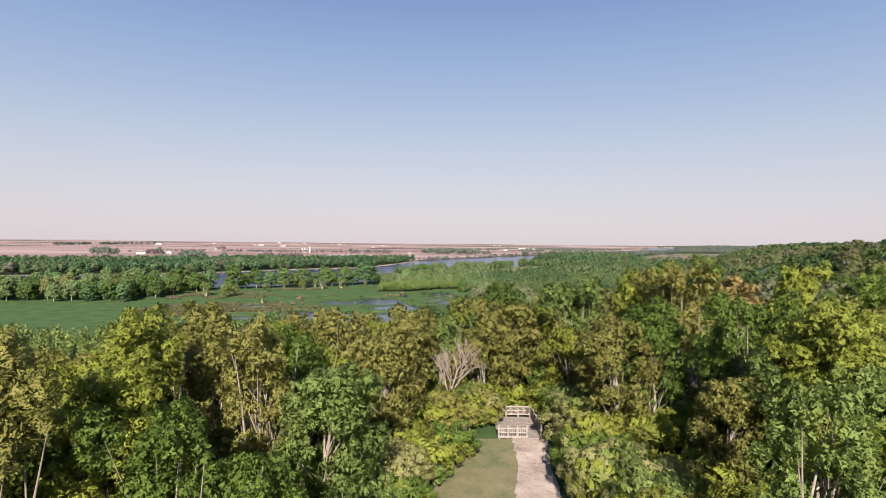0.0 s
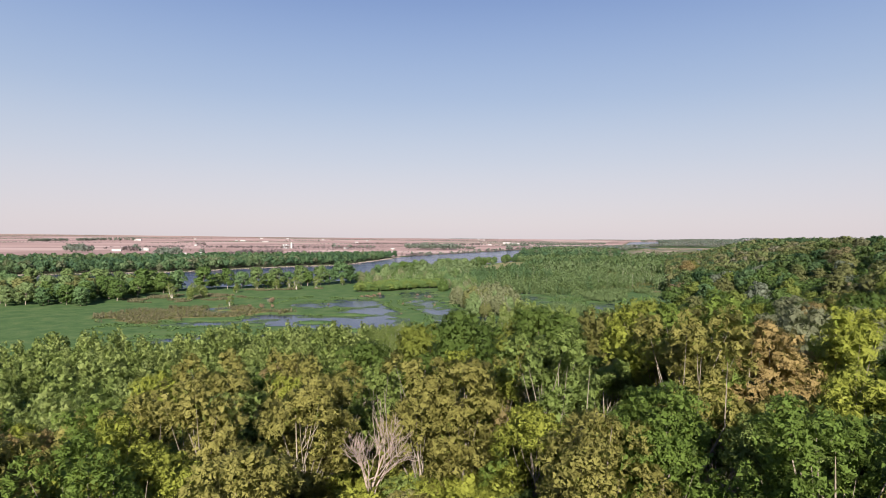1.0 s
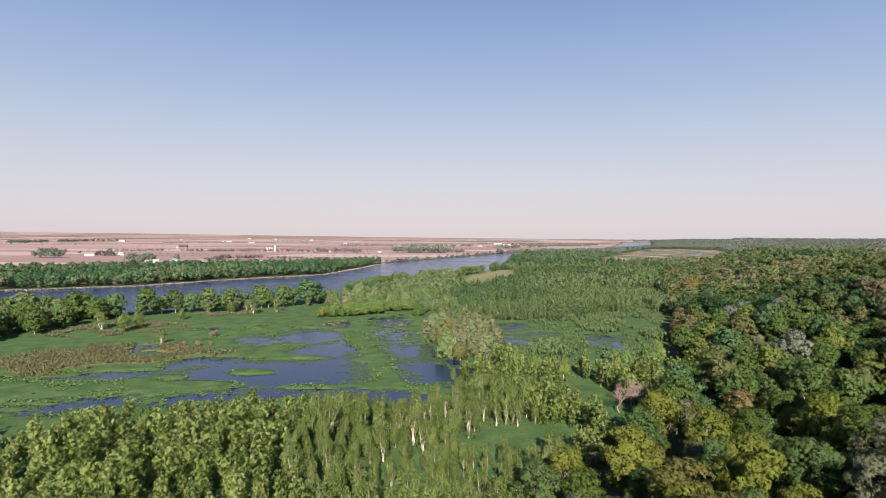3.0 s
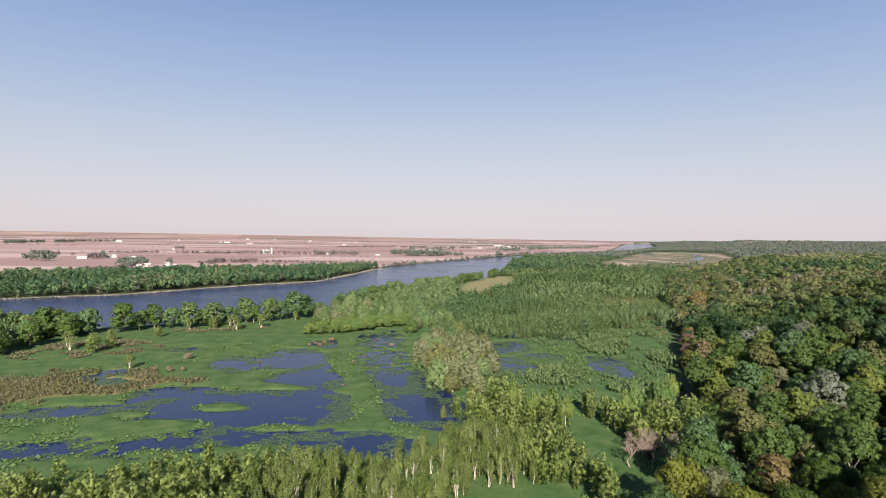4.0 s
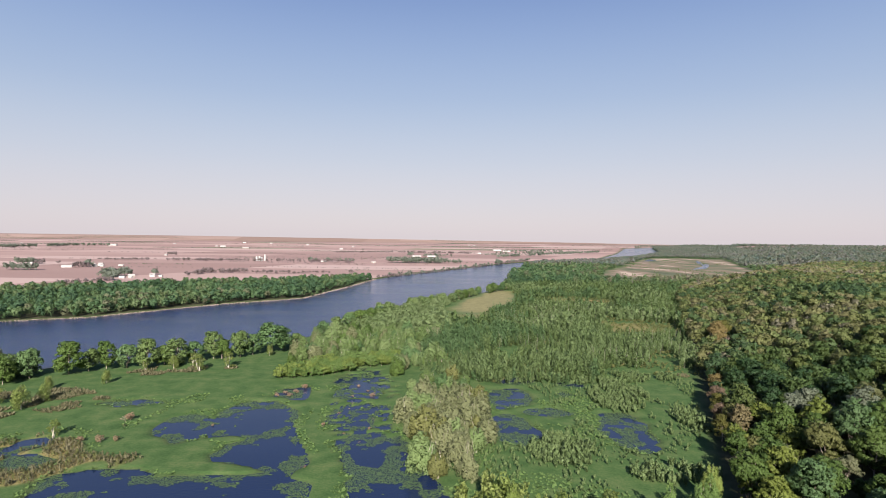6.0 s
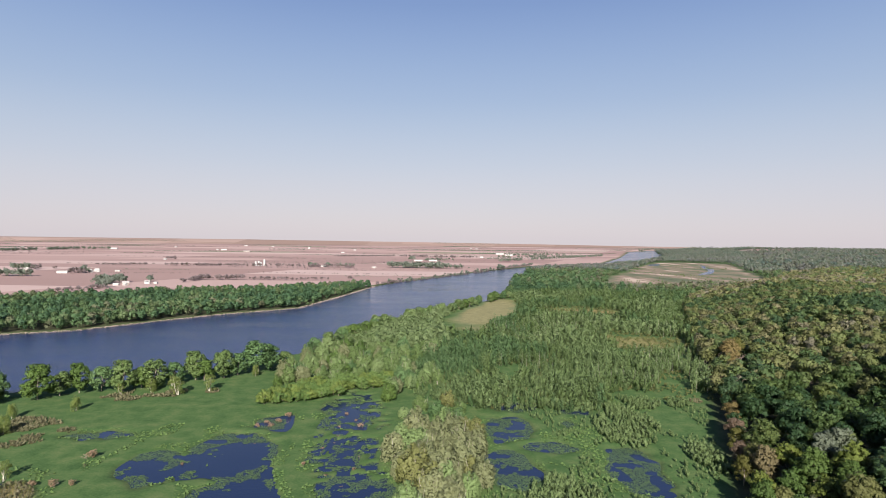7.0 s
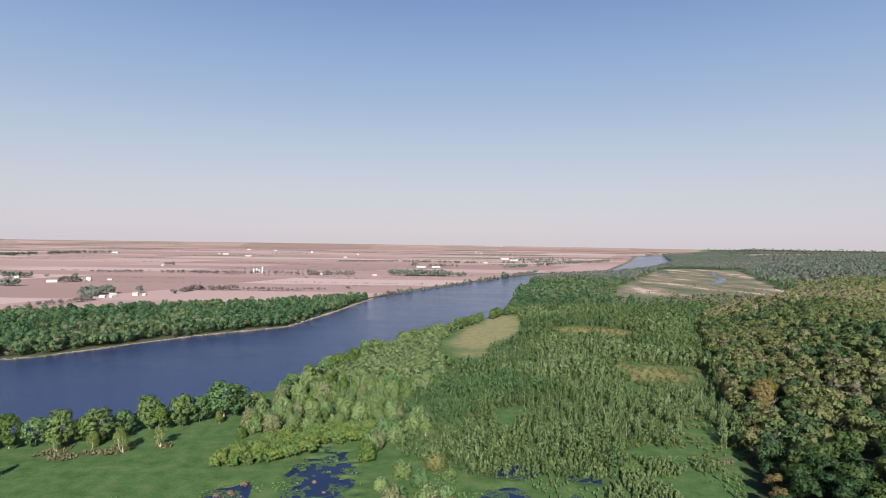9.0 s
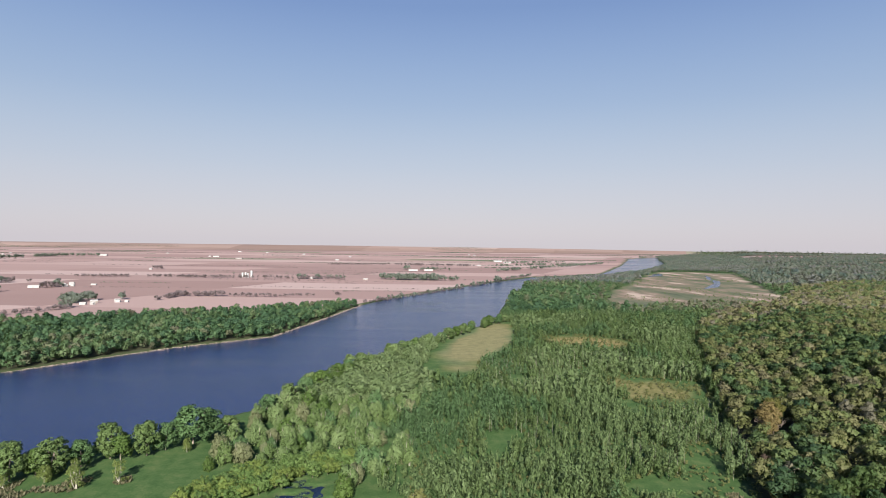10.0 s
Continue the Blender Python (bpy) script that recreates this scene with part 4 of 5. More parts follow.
# willows beside the pools and on the bank
for x, y, s, a in scatter(rng, 10, 75, 325, 450, 9.5, lambda x, y: (blob(x, y, 40, 386, 21, 56, -6) > 0) & (pond_depth(x, y) < 0.3), 0.75, 1.2):
    WILLOW[rng.randint(3)].plant(x, y, s, math.degrees(a), ["sage", "sage", "olive", "sage", "willow"][rng.randint(5)], "large many-stemmed willow beside the pools", "pool-side willows", wide=0.85)
for x, y, s in [(30, 428, 0.7), (42, 436, 0.75), (34, 446, 0.6), (52, 448, 0.7), (26, 456, 0.55), (42, 460, 0.7), (54, 466, 0.6), (34, 470, 0.7), (48, 478, 0.75), (62, 478, 0.55)]:
    WILLOW[rng.randint(3)].plant(x, y, s, rng.uniform(0, 360), ["poplar", "willow", "olive", "maple"][rng.randint(4)], "rounded willow in soft green leaf near the pools", "riverside willows")
ragged = lambda x, y: 40 + (y - 470) * 0.13 + (field_noise(x, y, 45) - 0.5) * 60     # where the riverside willows give way to young woods
spots = scatter(rng, -60, 150, 470, 1000, 10.0, lambda x, y: (line_distance(x, y, NEAR_BANK) > 4) & (x < ragged(x, y)) & (x > -52 + (y < 520) * 10) & (blob(x, y, *CLEARINGS[0]) < -0.04) & (blob(x, y, 72, 735, 24, 42) < 0)
                & (y > 475 + np.maximum(-x, 0) * 0.2) & ~yellow(x, y) & (pond_depth(x, y) < -0.3) & ((x > 14) | (y > 515)), 0.5, 1.12)
far_willows = []
for x, y, s, a in spots:
    leaf = ["willow", "poplar", "willow", "sage", "maple", "poplar", "deep"][rng.randint(7)]
    if y > 640:
        far_willows.append((x, y, s, a))
        continue
    WILLOW[rng.randint(3)].plant(x, y, s, math.degrees(a), leaf, "rounded willow in soft green leaf near the river", "riverside willows", wide=0.8)
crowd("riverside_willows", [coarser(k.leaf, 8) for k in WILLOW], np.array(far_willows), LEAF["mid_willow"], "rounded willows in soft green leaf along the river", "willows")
for x, y, s in [(-222, 464, 0.9), (-205, 470, 1.0), (-196, 478, 0.8), (-186, 481, 0.95), (-170, 490, 1.0), (-163, 498, 0.7), (-156, 504, 0.9), (-146, 508, 0.8), (-134, 508, 0.95), (-127, 515, 0.7),
                (-120, 516, 0.9), (-112, 525, 0.75), (-104, 536, 0.95), (-98, 534, 0.7), (-88, 540, 1.0), (-82, 548, 0.75), (-72, 558, 1.1), (-66, 568, 0.9), (-58, 574, 0.6), (-44, 600, 0.85), (-36, 632, 0.8),
                (-30, 647, 0.9), (-22, 667, 0.9), (-240, 470, 1.0), (-250, 468, 0.8), (-258, 462, 1.0), (-275, 450, 1.05), (-290, 446, 1.0)]:
    leaf = ["maple", "deep", "maple", "deep", "poplar"][rng.randint(5)]
    MAPLE[rng.randint(3)].plant(x, y, s * 1.04, rng.uniform(0, 360), leaf, "full green tree on the grassy river bank", "river bank trees", wide=rng.uniform(0.8, 1.3))

for i in range(46):
    k = (i + 0.5) / 46
    y = 665 + 390 * k + rng.uniform(-5, 5)
    x = float(np.interp(y, NEAR_BANK[:, 1], NEAR_BANK[:, 0])) + rng.uniform(7, 17)
    leaf = ["willow", "maple", "willow", "deep", "poplar"][rng.randint(5)]
    MAPLE[rng.randint(3)].plant(x, y, rng.uniform(0.45, 0.85), rng.uniform(0, 360), leaf, "rounded tree on the wooded river bank", "river bank trees")

# low-detail forms for the wide woods
FAR_OAK = [simple_form(700 + i, 15, 3, 5.6, 9, 34, 4.2) for i in range(4)]
FAR_POLE = [simple_form(720 + i, 12, 0.0, 2.2, 12, 50, 1.4, "column") for i in range(4)]
POLE = [simple_form(730 + i, 12, 0.0, 2.1, 16, 150, 0.78, "column") for i in range(4)]
HEDGE = [simple_form(790 + i, 9, 0, 4.0, 8, 34, 2.5) for i in range(3)]
BANK_OAK = [simple_form(780 + i, 14, 0.0, 5.6, 13, 125, 2.6) for i in range(4)]
HORIZON = [simple_form(740 + i, 11, 0, 9.0, 7, 26, 5.6) for i in range(4)]


def wooded_flat(x, y):
    """The young woods between river and bluff, with their clearings."""
    d = line_distance(x, y, FOOT)
    ok = (d < 2) & (line_distance(x, y, NEAR_BANK) > 5) & (y > 468 + np.maximum(60 - x, 0) * 1.0 + smooth(125, 150, x) * 40)
    for c in CLEARINGS:
        ok &= blob(x, y, *c) + (field_noise(x, y, 25) - 0.5) * 0.5 < 0.0
    ok &= blob(x, y, 72, 735, 24, 42) < 0
    return ok & (in_oxbow(x, y) < 0.4) & (field_noise(x, y, 34) < 0.9)


MID_OAK = [coarser(k.leaf, 7) for k in FINE]
crowd("bluff_woods", MID_OAK, wider, WOODS[""], "close-set broadleaf trees on the bluff, green to khaki crowns", "forest", True)
w = scatter(rng, 30, 480, 440, 1150, 4.4, lambda x, y: wooded_flat(x, y) & (x > ragged(x, y) - 6) & (field_noise(x, y, 13) > 0.2), 0.55, 1.2)
w[:, 2] *= 0.5 + 0.85 * field_noise(w[:, 0], w[:, 1], 17)
kind_at = field_noise(w[:, 0], w[:, 1] * 0.6, 34) + rng.normal(size=len(w)) * 0.1
for leaf, lo, hi in (("maple", -9, 0.36), ("poplar", 0.36, 0.62), ("willow", 0.62, 9)):
    here, closer = (kind_at >= lo) & (kind_at < hi), w[:, 1] < 640
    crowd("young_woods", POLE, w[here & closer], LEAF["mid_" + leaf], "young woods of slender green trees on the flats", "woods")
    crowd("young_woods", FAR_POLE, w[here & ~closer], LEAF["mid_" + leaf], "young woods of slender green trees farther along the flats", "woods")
stem = np.array([[(-0.06, 0, 0), (0.06, 0, 0), (0, 0.05, 11.5), (0, -0.9, 0.4)], [(0, -0.06, 0), (0, 0.06, 0), (0.05, 0, 11.5), (0.9, -0.3, 0.3)]])
crowd("young_stems", [stem], w[(w[:, 1] < 800) & (field_noise(w[:, 0], w[:, 1], 45) > 0.55)][::2] + (0.9, -1.6, 0, 0), PALE_BARK, "pale slender stems of the young woods", "stems")
w = scatter(rng, 100, 2300, 1150, 4300, 16, lambda x, y: wooded_flat(x, y) & in_view(x, y), 0.75, 1.1)
crowd("far_flat_woods", [simple_form(840 + i, 15, 2, 5.6, 11, 62, 3.2) for i in range(4)], w[w[:, 1] < 1750], BELT, "dense green woods along the river", "woods", True)
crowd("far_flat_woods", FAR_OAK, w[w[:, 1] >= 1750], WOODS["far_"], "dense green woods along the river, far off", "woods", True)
WOOD_OAK = [simple_form(820 + i, 15, 3, 5.2, 18, 240, 1.85) for i in range(4)]
keep = lambda x, y: (np.hypot(x - 243, y - 560) > 15) & in_view(x, y, 1.0) & (line_distance(x, y, FOOT) > 3) & (in_oxbow(x, y) < 0.4) & ((y > 470) | (x > 420))
w = scatter(np.random.RandomState(1), 150, 1300, 200, 1150, 9.0, lambda x, y: keep(x, y) & (y + 0.5 * x < 1150), 0.75, 1.15)
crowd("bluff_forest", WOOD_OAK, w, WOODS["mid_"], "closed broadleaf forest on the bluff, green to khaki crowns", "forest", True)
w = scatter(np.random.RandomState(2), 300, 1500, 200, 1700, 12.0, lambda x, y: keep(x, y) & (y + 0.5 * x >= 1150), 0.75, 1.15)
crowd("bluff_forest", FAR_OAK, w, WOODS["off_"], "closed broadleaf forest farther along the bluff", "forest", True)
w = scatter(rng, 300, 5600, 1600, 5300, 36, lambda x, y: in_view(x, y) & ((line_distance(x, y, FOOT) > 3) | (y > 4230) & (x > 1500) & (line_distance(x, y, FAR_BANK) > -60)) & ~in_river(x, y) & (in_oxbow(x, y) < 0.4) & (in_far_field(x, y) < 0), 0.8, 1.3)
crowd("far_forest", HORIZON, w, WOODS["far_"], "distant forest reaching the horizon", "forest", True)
# wooded strip on the far bank
w = scatter(rng, -900, -40, 430, 1270, 9.6, lambda x, y: (line_distance(x, y, FAR_BANK) < -1.5) & (line_distance(x, y, back_line) > 0) & (x < -60 + (y < 1100) * 30), 0.5, 1.05)
crowd("far_bank_woods", BANK_OAK, w, BELT, "belt of trees along the far river bank, green with brown patches", "woods", True)
# hedgerows and tree lines between the fields
rows = []
brown = []
LINES = [((-549, 1250), (-513, 1269), 4, 1.5, 0), ((-549, 1240), (-505, 1225), 4, 1.5, 0), ((-500, 1160), (-482, 1170), 5, 1.1, 0), ((-516, 1275), (-500, 1278), 5, 1.5, 0), ((-474, 1296), (-470, 1297), 3, 1.3, 0),
         ((-749, 1523), (-727, 1544), 5, 1.6, 1), ((-735, 1548), (-722, 1550), 6, 1.7, 0), ((-952, 1642), (-909, 1650), 6, 1.6, 0), ((-930, 1670), (-913, 1690), 8, 1.5, 1), ((-830, 1424), (-766, 1419), 6, 1.5, 0), ((-905, 1640), (-880, 1700), 20, 1.2, 1),
         ((-442, 1272), (-406, 1298), 4, 0.95, 1), ((-406, 1298), (-404, 1365), 4, 1.1, 1), ((-404, 1365), (-322, 1375), 4, 1.25, 1), ((-322, 1375), (-235, 1373), 6, 0.9, 1), ((-235, 1373), (-113, 1429), 7, 0.75, 1),
         ((-525, 1046), (-504, 1098), 8, 0.8, 1), ((-504, 1098), (-482, 1157), 6, 0.9, 1),
         ((-889, 1898), (-723, 1904), 6, 0.95, 1), ((-723, 1904), (-486, 1895), 5, 1.05, 1), ((-486, 1892), (-383, 1889), 12, 1.1, 1), ((-383, 1889), (-125, 1887), 8, 1.2, 1), ((-300, 1900), (-125, 1887), 16, 1.3, 0),
         ((-125, 1887), (110, 1880), 5, 1.5, 0), ((-60, 1905), (90, 1900), 6, 1.8, 0), ((110, 1880), (192, 1918), 8, 1.2, 0),
         ((-880, 2350), (-845, 2342), 8, 1.6, 1), ((-367, 2820), (-103, 2904), 8, 1.2, 1), ((-103, 2904), (269, 2824), 9, 1.4, 1), ((-20, 2480), (0, 2484), 7, 1.6, 0), ((40, 2440), (150, 2460), 12, 1.2, 0),
         ((-1960, 3027), (-1838, 3498), 9, 1.8, 0), ((-1838, 3498), (-1700, 3560), 12, 1.6, 0), ((318, 2389), (1031, 3366), 12, 1.2, 0), ((375, 2904), (782, 3122), 11, 1.2, 0), ((456, 3209), (908, 3452), 14, 1.2, 0),
         ((-51, 1278), (405, 2173), 8, 0.7, 1), ((-51, 1278), (405, 2173), 26, 0.9, 0), ((250, 1870), (262, 1890), 4, 1.3, 0)]
for (ax, ay), (bx, by), step, size, leafless in LINES:
    n = int(math.hypot(bx - ax, by - ay) / step * 2.6) + 2
    k = np.sort(rng.uniform(0, 1, n))
    m = (field_noise(ax + k * (bx - ax), ay + k * (by - ay), 60) > 0.2) | (n < 30)
    spot = np.stack([ax + k * (bx - ax) + rng.normal(size=n) * 3, ay + k * (by - ay) + rng.normal(size=n) * 4, size * rng.uniform(0.55, 1.05, n) * (1.0 if leafless else 1.25), rng.uniform(0, 6, n)], 1)[m]
    (brown if leafless else rows).append(spot)
r = np.random.RandomState(77)
for i in range(34):
    ay = 1500 + 3200 * (i / 34) ** 1.2
    ax = r.uniform(-0.8 * ay, 0.30 * ay - 500)
    length, tilt = r.uniform(150, 800), r.uniform(-0.10, 0.05)
    n = int(length / r.uniform(4, 8))
    k = r.uniform(0, 1, n)
    spot = np.stack([ax + k * length, ay + k * length * tilt + r.normal(size=n) * 1.5, r.uniform(0.15, 0.36, n) * (1 + ay / 6000), r.uniform(0, 6, n)], 1)
    (brown if i % 3 else rows).append(spot[line_distance(spot[:, 0], spot[:, 1], FAR_BANK) < -40])
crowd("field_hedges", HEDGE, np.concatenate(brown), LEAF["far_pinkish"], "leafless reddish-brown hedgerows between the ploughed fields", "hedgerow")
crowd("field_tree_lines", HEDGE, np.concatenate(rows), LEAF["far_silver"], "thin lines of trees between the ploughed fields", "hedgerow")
streaks = lambda x, y: field_noise(x * 0.10, y, 90) * 0.55 + field_noise(x * 0.4, y + 700, 230) * 0.45
w = scatter(rng, -4600, 4300, 2600, 5240, 17, lambda x, y: (line_distance(x, y, FAR_BANK) < -60) & (streaks(x, y) > 0.72 - 0.06 * smooth(3700, 4600, y)) & in_view(x, y, 1.0), 0.2, 0.42)
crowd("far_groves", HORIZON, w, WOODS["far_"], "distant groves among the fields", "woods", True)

# the woods go on round the overlook and along the bluff
w = scatter(rng, -420, 420, -150, 330, 13, lambda x, y: ~in_view(x, y, 1.1) & (line_distance(x, y, FOOT) > 8) & ((np.abs(x - 3) > 14) | (y > 20)) & ((np.abs(x - 2) > 0.76 * y + 12) | (y > 96)), 0.7, 1.1)
crowd("bluff_woods", FAR_OAK, w, WOODS[""], "closed broadleaf woods behind and beside the overlook", "forest", True)
# low brown brush on the drier patches of the flats, and dark scrub in the oxbow
BRUSH = [simple_form(850 + i, 2.4, 0, 1.6, 5, 26, 0.8) for i in range(3)]
w = scatter(rng, 150, 320, 480, 960, 3.6, lambda x, y: (np.max([blob(x, y, *c) for c in CLEARINGS[1:3]], axis=0) > -0.1) & (field_noise(x, y, 12) > 0.35) | (blob(x, y, 192, 520, 20, 46, -20) > 0) & (field_noise(x, y, 9) > 0.5), 0.6, 1.3)
crowd("brown_brush", BRUSH, w[::2], LEAF["olive"], "low brown brush in the clearings of the young woods", "brush")
w = scatter(rng, 380, 1230, 1330, 2560, 16, lambda x, y: (in_oxbow(x, y) > 0.6) & (field_noise(x, y, 55) * 0.6 + field_noise(x, y, 150) * 0.4 > 0.66), 0.2, 0.45)
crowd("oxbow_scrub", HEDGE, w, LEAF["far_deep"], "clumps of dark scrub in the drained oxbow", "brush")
w = scatter(rng, 40, 470, 478, 1150, 6.5, lambda x, y: wooded_flat(x, y) & (x > 40 + (y - 470) * 0.10), 0.6, 1.4)
crowd("low_brush", BRUSH, w, LEAF["olive"], "low olive brush between the young trees of the flats", "brush")
# ---- floating plants, reeds and stones ----
def tufts(name, places, width, height, material, label, category, lift=0.0, blades=4, water=False):
    """Many small tufts of pointed blades, joined into one object. places: x, y, scale, turn."""
    r = np.random.RandomState(len(places) + blades)
    n = len(places)
    base_z = np.full(n, WATER_Z) if water else land_height(places[:, 0], places[:, 1])
    V = np.empty((n, blades, 3, 3))
    for k in range(blades):
        a = places[:, 3] + 6.283 * k / blades + r.uniform(-0.5, 0.5, n)
        s = places[:, 2] * r.uniform(0.7, 1.3, n)
        ox, oy = np.cos(a), np.sin(a)
        side = np.stack([-oy, ox], 1) * (width * s * 0.5)[:, None]
        mid = places[:, :2] + np.stack([ox, oy], 1) * (width * s * 0.25)[:, None]
        V[:, k, 0, :2], V[:, k, 1, :2] = mid - side, mid + side
        V[:, k, 2, :2] = mid + np.stack([ox, oy], 1) * (width * s * 0.55)[:, None]
        V[:, k, :2, 2] = (base_z + lift)[:, None]
        V[:, k, 2, 2] = base_z + lift + height * s
    V = V.reshape(-1, 3)
    return tagged(new(name, raw_mesh(name, V, np.arange(len(V)).reshape(-1, 3), [material])), label, category, kind="stuff")


rng = np.random.RandomState(23)
BLADES = leaf_material("green_blades", *TINTS["maple"], patch=0.25)
open_water = lambda x, y: (line_distance(x, y, FOOT) < -4) & (land_height(x, y) < WATER_Z + 0.1)
shallow = lambda x, y: open_water(x, y) & (pond_depth(x, y) + (field_noise(x, y, 7) - 0.5) * 1.6 + (field_noise(x, y, 2.5) - 0.5) < 1.2) & (field_noise(x + 31, y, 6) > 0.34)
w = scatter(rng, -140, 130, 262, 512, 0.6, shallow, 0.5, 1.3)
tufts("floating_plants", w, 0.46, 0.05, BLADES, "floating pale green water plants on the pools", "water plants", lift=0.02, water=True)
reedy = lambda x, y: (blob(x, y, -125, 352, 44, 26, 25) + (field_noise(x, y, 9) - 0.5) * 1.2 > 0.12) & (land_height(x, y) > WATER_Z)
w = scatter(rng, -190, -70, 300, 420, 1.5, reedy, 0.4, 1.0)
SHEAF = [simple_form(660 + i, 2.1, 0.0, 0.9, 5, 26, 0.42, "column") for i in range(3)]
REED = leaf_material("dry_reed", (0.066, 0.072, 0.036), (0.100, 0.106, 0.054), (0.140, 0.142, 0.078), 0.0, 0.2, 0.2)
for k, leaf in enumerate((REED, LEAF["olive"], REED)):
    crowd("reed_bed", SHEAF, w[k::3], leaf, "bed of dry tan and olive reeds on the marsh", "reeds")
meadow = lambda x, y: (line_distance(x, y, FOOT) < -3) & (land_height(x, y) > WATER_Z) & (land_height(x, y) < 0.25) & (field_noise(x, y, 11) > 0.5)
w = scatter(rng, -150, 190, 258, 520, 2.0, lambda x, y: meadow(x, y) & (pond_depth(x, y) > np.where(x > 48, -5.0, -1.6)), 0.5, 1.4)
tufts("sedge_tufts", w, 1.1, 0.45, BLADES, "green sedge tufts at the edges of the pools", "sedge", blades=3)
dry = lambda x, y: ((blob(x, y, -160, 430, 40, 26, 20) > 0) | (blob(x, y, -105, 505, 36, 14, 20) > 0) | (blob(x, y, 175, 480, 12, 34, -10) > 0)) & (field_noise(x, y, 10) > 0.62)
w = scatter(rng, -210, 200, 400, 530, 1.5, dry, 0.7, 1.5)
tufts("dry_brush", w, 1.0, 0.8, REED, "patches of low tan brush on the meadow", "brush", blades=4)


def stones(name, line, offset, count, label):
    """Rounded blocks of bank stone along the water's edge."""
    r = np.random.RandomState(count)
    seg = np.diff(line, axis=0)
    run = np.concatenate([[0], np.cumsum(np.hypot(*seg.T))])
    d = r.uniform(0, run[-1], count)
    k = np.clip(np.searchsorted(run, d) - 1, 0, len(seg) - 1)
    f = ((d - run[k]) / (run[k + 1] - run[k]))[:, None]
    side = np.stack([-seg[k][:, 1], seg[k][:, 0]], 1) / np.hypot(*seg[k].T)[:, None]
    P = line[k] + seg[k] * f + side * (offset + r.normal(size=(count, 1)) * 0.9)
    shape = np.array([(1, 0, 0), (0, 1, 0), (-1, 0, 0), (0, -1, 0), (0, 0, 0.8), (0.1, 0.1, -0.6)])
    faces = np.array([(0, 1, 4), (1, 2, 4), (2, 3, 4), (3, 0, 4), (1, 0, 5), (2, 1, 5), (3, 2, 5), (0, 3, 5)])
    V = shape[None] * r.uniform(0.25, 0.7, (count, 1, 3)) + r.normal(size=(count, 6, 3)) * 0.15
    V[..., :2] += P[:, None, :]
    V[..., 2] += np.maximum(land_height(P[:, 0], P[:, 1]), WATER_Z)[:, None]
    F = (faces[None] + (np.arange(count) * 6)[:, None, None]).reshape(-1, 3)
    return tagged(new(name, raw_mesh(name, V.reshape(-1, 3), F, [ROCK])), label, "stones", kind="stuff")


stones("bank_stones", FAR_BANK[1:7], 0.4, 2600, "pale stones and bare earth along the far river bank")


# ---- the overlook: track, deck, railings ----
def part(name, bm, material, parent, label=""):
    me = bpy.data.meshes.new(name)
    bm.to_mesh(me)
    bm.free()
    me.materials.append(material)
    ob = new(name, me)
    ob.parent = parent
    return tagged(ob, label)


def box(x0, x1, y0, y1, z0, z1, bevel=0.0):
    bm = bmesh.new()
    bmesh.ops.create_cube(bm, size=1)
    for v in bm.verts:
        v.co = ((x0 + x1) / 2 + v.co.x * (x1 - x0), (y0 + y1) / 2 + v.co.y * (y1 - y0), (z0 + z1) / 2 + v.co.z * (z1 - z0))
    if bevel:
        bmesh.ops.bevel(bm, geom=bm.edges[:], offset=bevel, segments=1, affect="EDGES")
    return bm


DECK_Z = 24.6


def strip_mesh(name, centre, half, z, material, wobble):
    """A ribbon of ground along centre points, with uneven edges and a slight crown."""
    r = np.random.RandomState(5)
    pts = np.array(centre, float)
    run = np.linspace(0, len(pts) - 1, 60)
    x, y = np.interp(run, range(len(pts)), pts[:, 0]), np.interp(run, range(len(pts)), pts[:, 1])
    cols = np.linspace(-1, 1, 9)
    edge = half + (field_noise(y * 0.3, y, 4.0) - 0.5) * wobble
    V = np.stack([x[:, None] + cols[None] * edge[:, None], np.repeat(y[:, None], 9, 1), z + 0.05 * (1 - cols[None] ** 2) + r.normal(size=(60, 9)) * 0.008 - 0.06 * (np.abs(cols[None]) > 0.95)], -1)
    i = (np.arange(59)[:, None] * 9 + np.arange(8)[None]).ravel()
    return raw_mesh(name, V.reshape(-1, 3), np.stack([i, i + 1, i + 10, i + 9], 1), [material], smooth_faces=True)


tagged(new("track", strip_mesh("track", [(3.0, -60), (3.4, 0), (5.2, 30), (6.0, 37), (6.7, 43), (7.2, 49.4)], 1.65, DECK_Z + 0.03, GRAVEL, 0.9)),
       "pale pinkish gravel track leading to the overlook", "track", kind="structure")
DRY_GRASS = gravel_material("dry_mown_grass", (0.070, 0.088, 0.030), (0.142, 0.122, 0.058), (0.190, 0.152, 0.082))
tagged(new("verge", strip_mesh("verge", [(-0.4, -60), (-0.2, 0), (1.8, 30), (2.5, 37), (3.5, 43), (4.5, 49.2)], 3.2, DECK_Z + 0.015, DRY_GRASS, 1.4)),
       "strip of dry mown grass beside the track", "verge", kind="structure")
deck = tagged(new("overlook_deck"), "weathered grey timber deck at the end of the track", "deck")
plank_mesh = None
for i in range(24):
    y = 49.5 + i * 0.25
    if plank_mesh is None:
        ob = part("plank", box(4.75, 8.25, -0.118, 0.118, 0.0, 0.05, 0.008), WEATHERED, deck)
        plank_mesh = ob.data
    else:
        ob = new("plank", plank_mesh)
        ob.parent = deck
    ob.location = (0, y, DECK_Z + 0.06 + 0.004 * (i % 3))
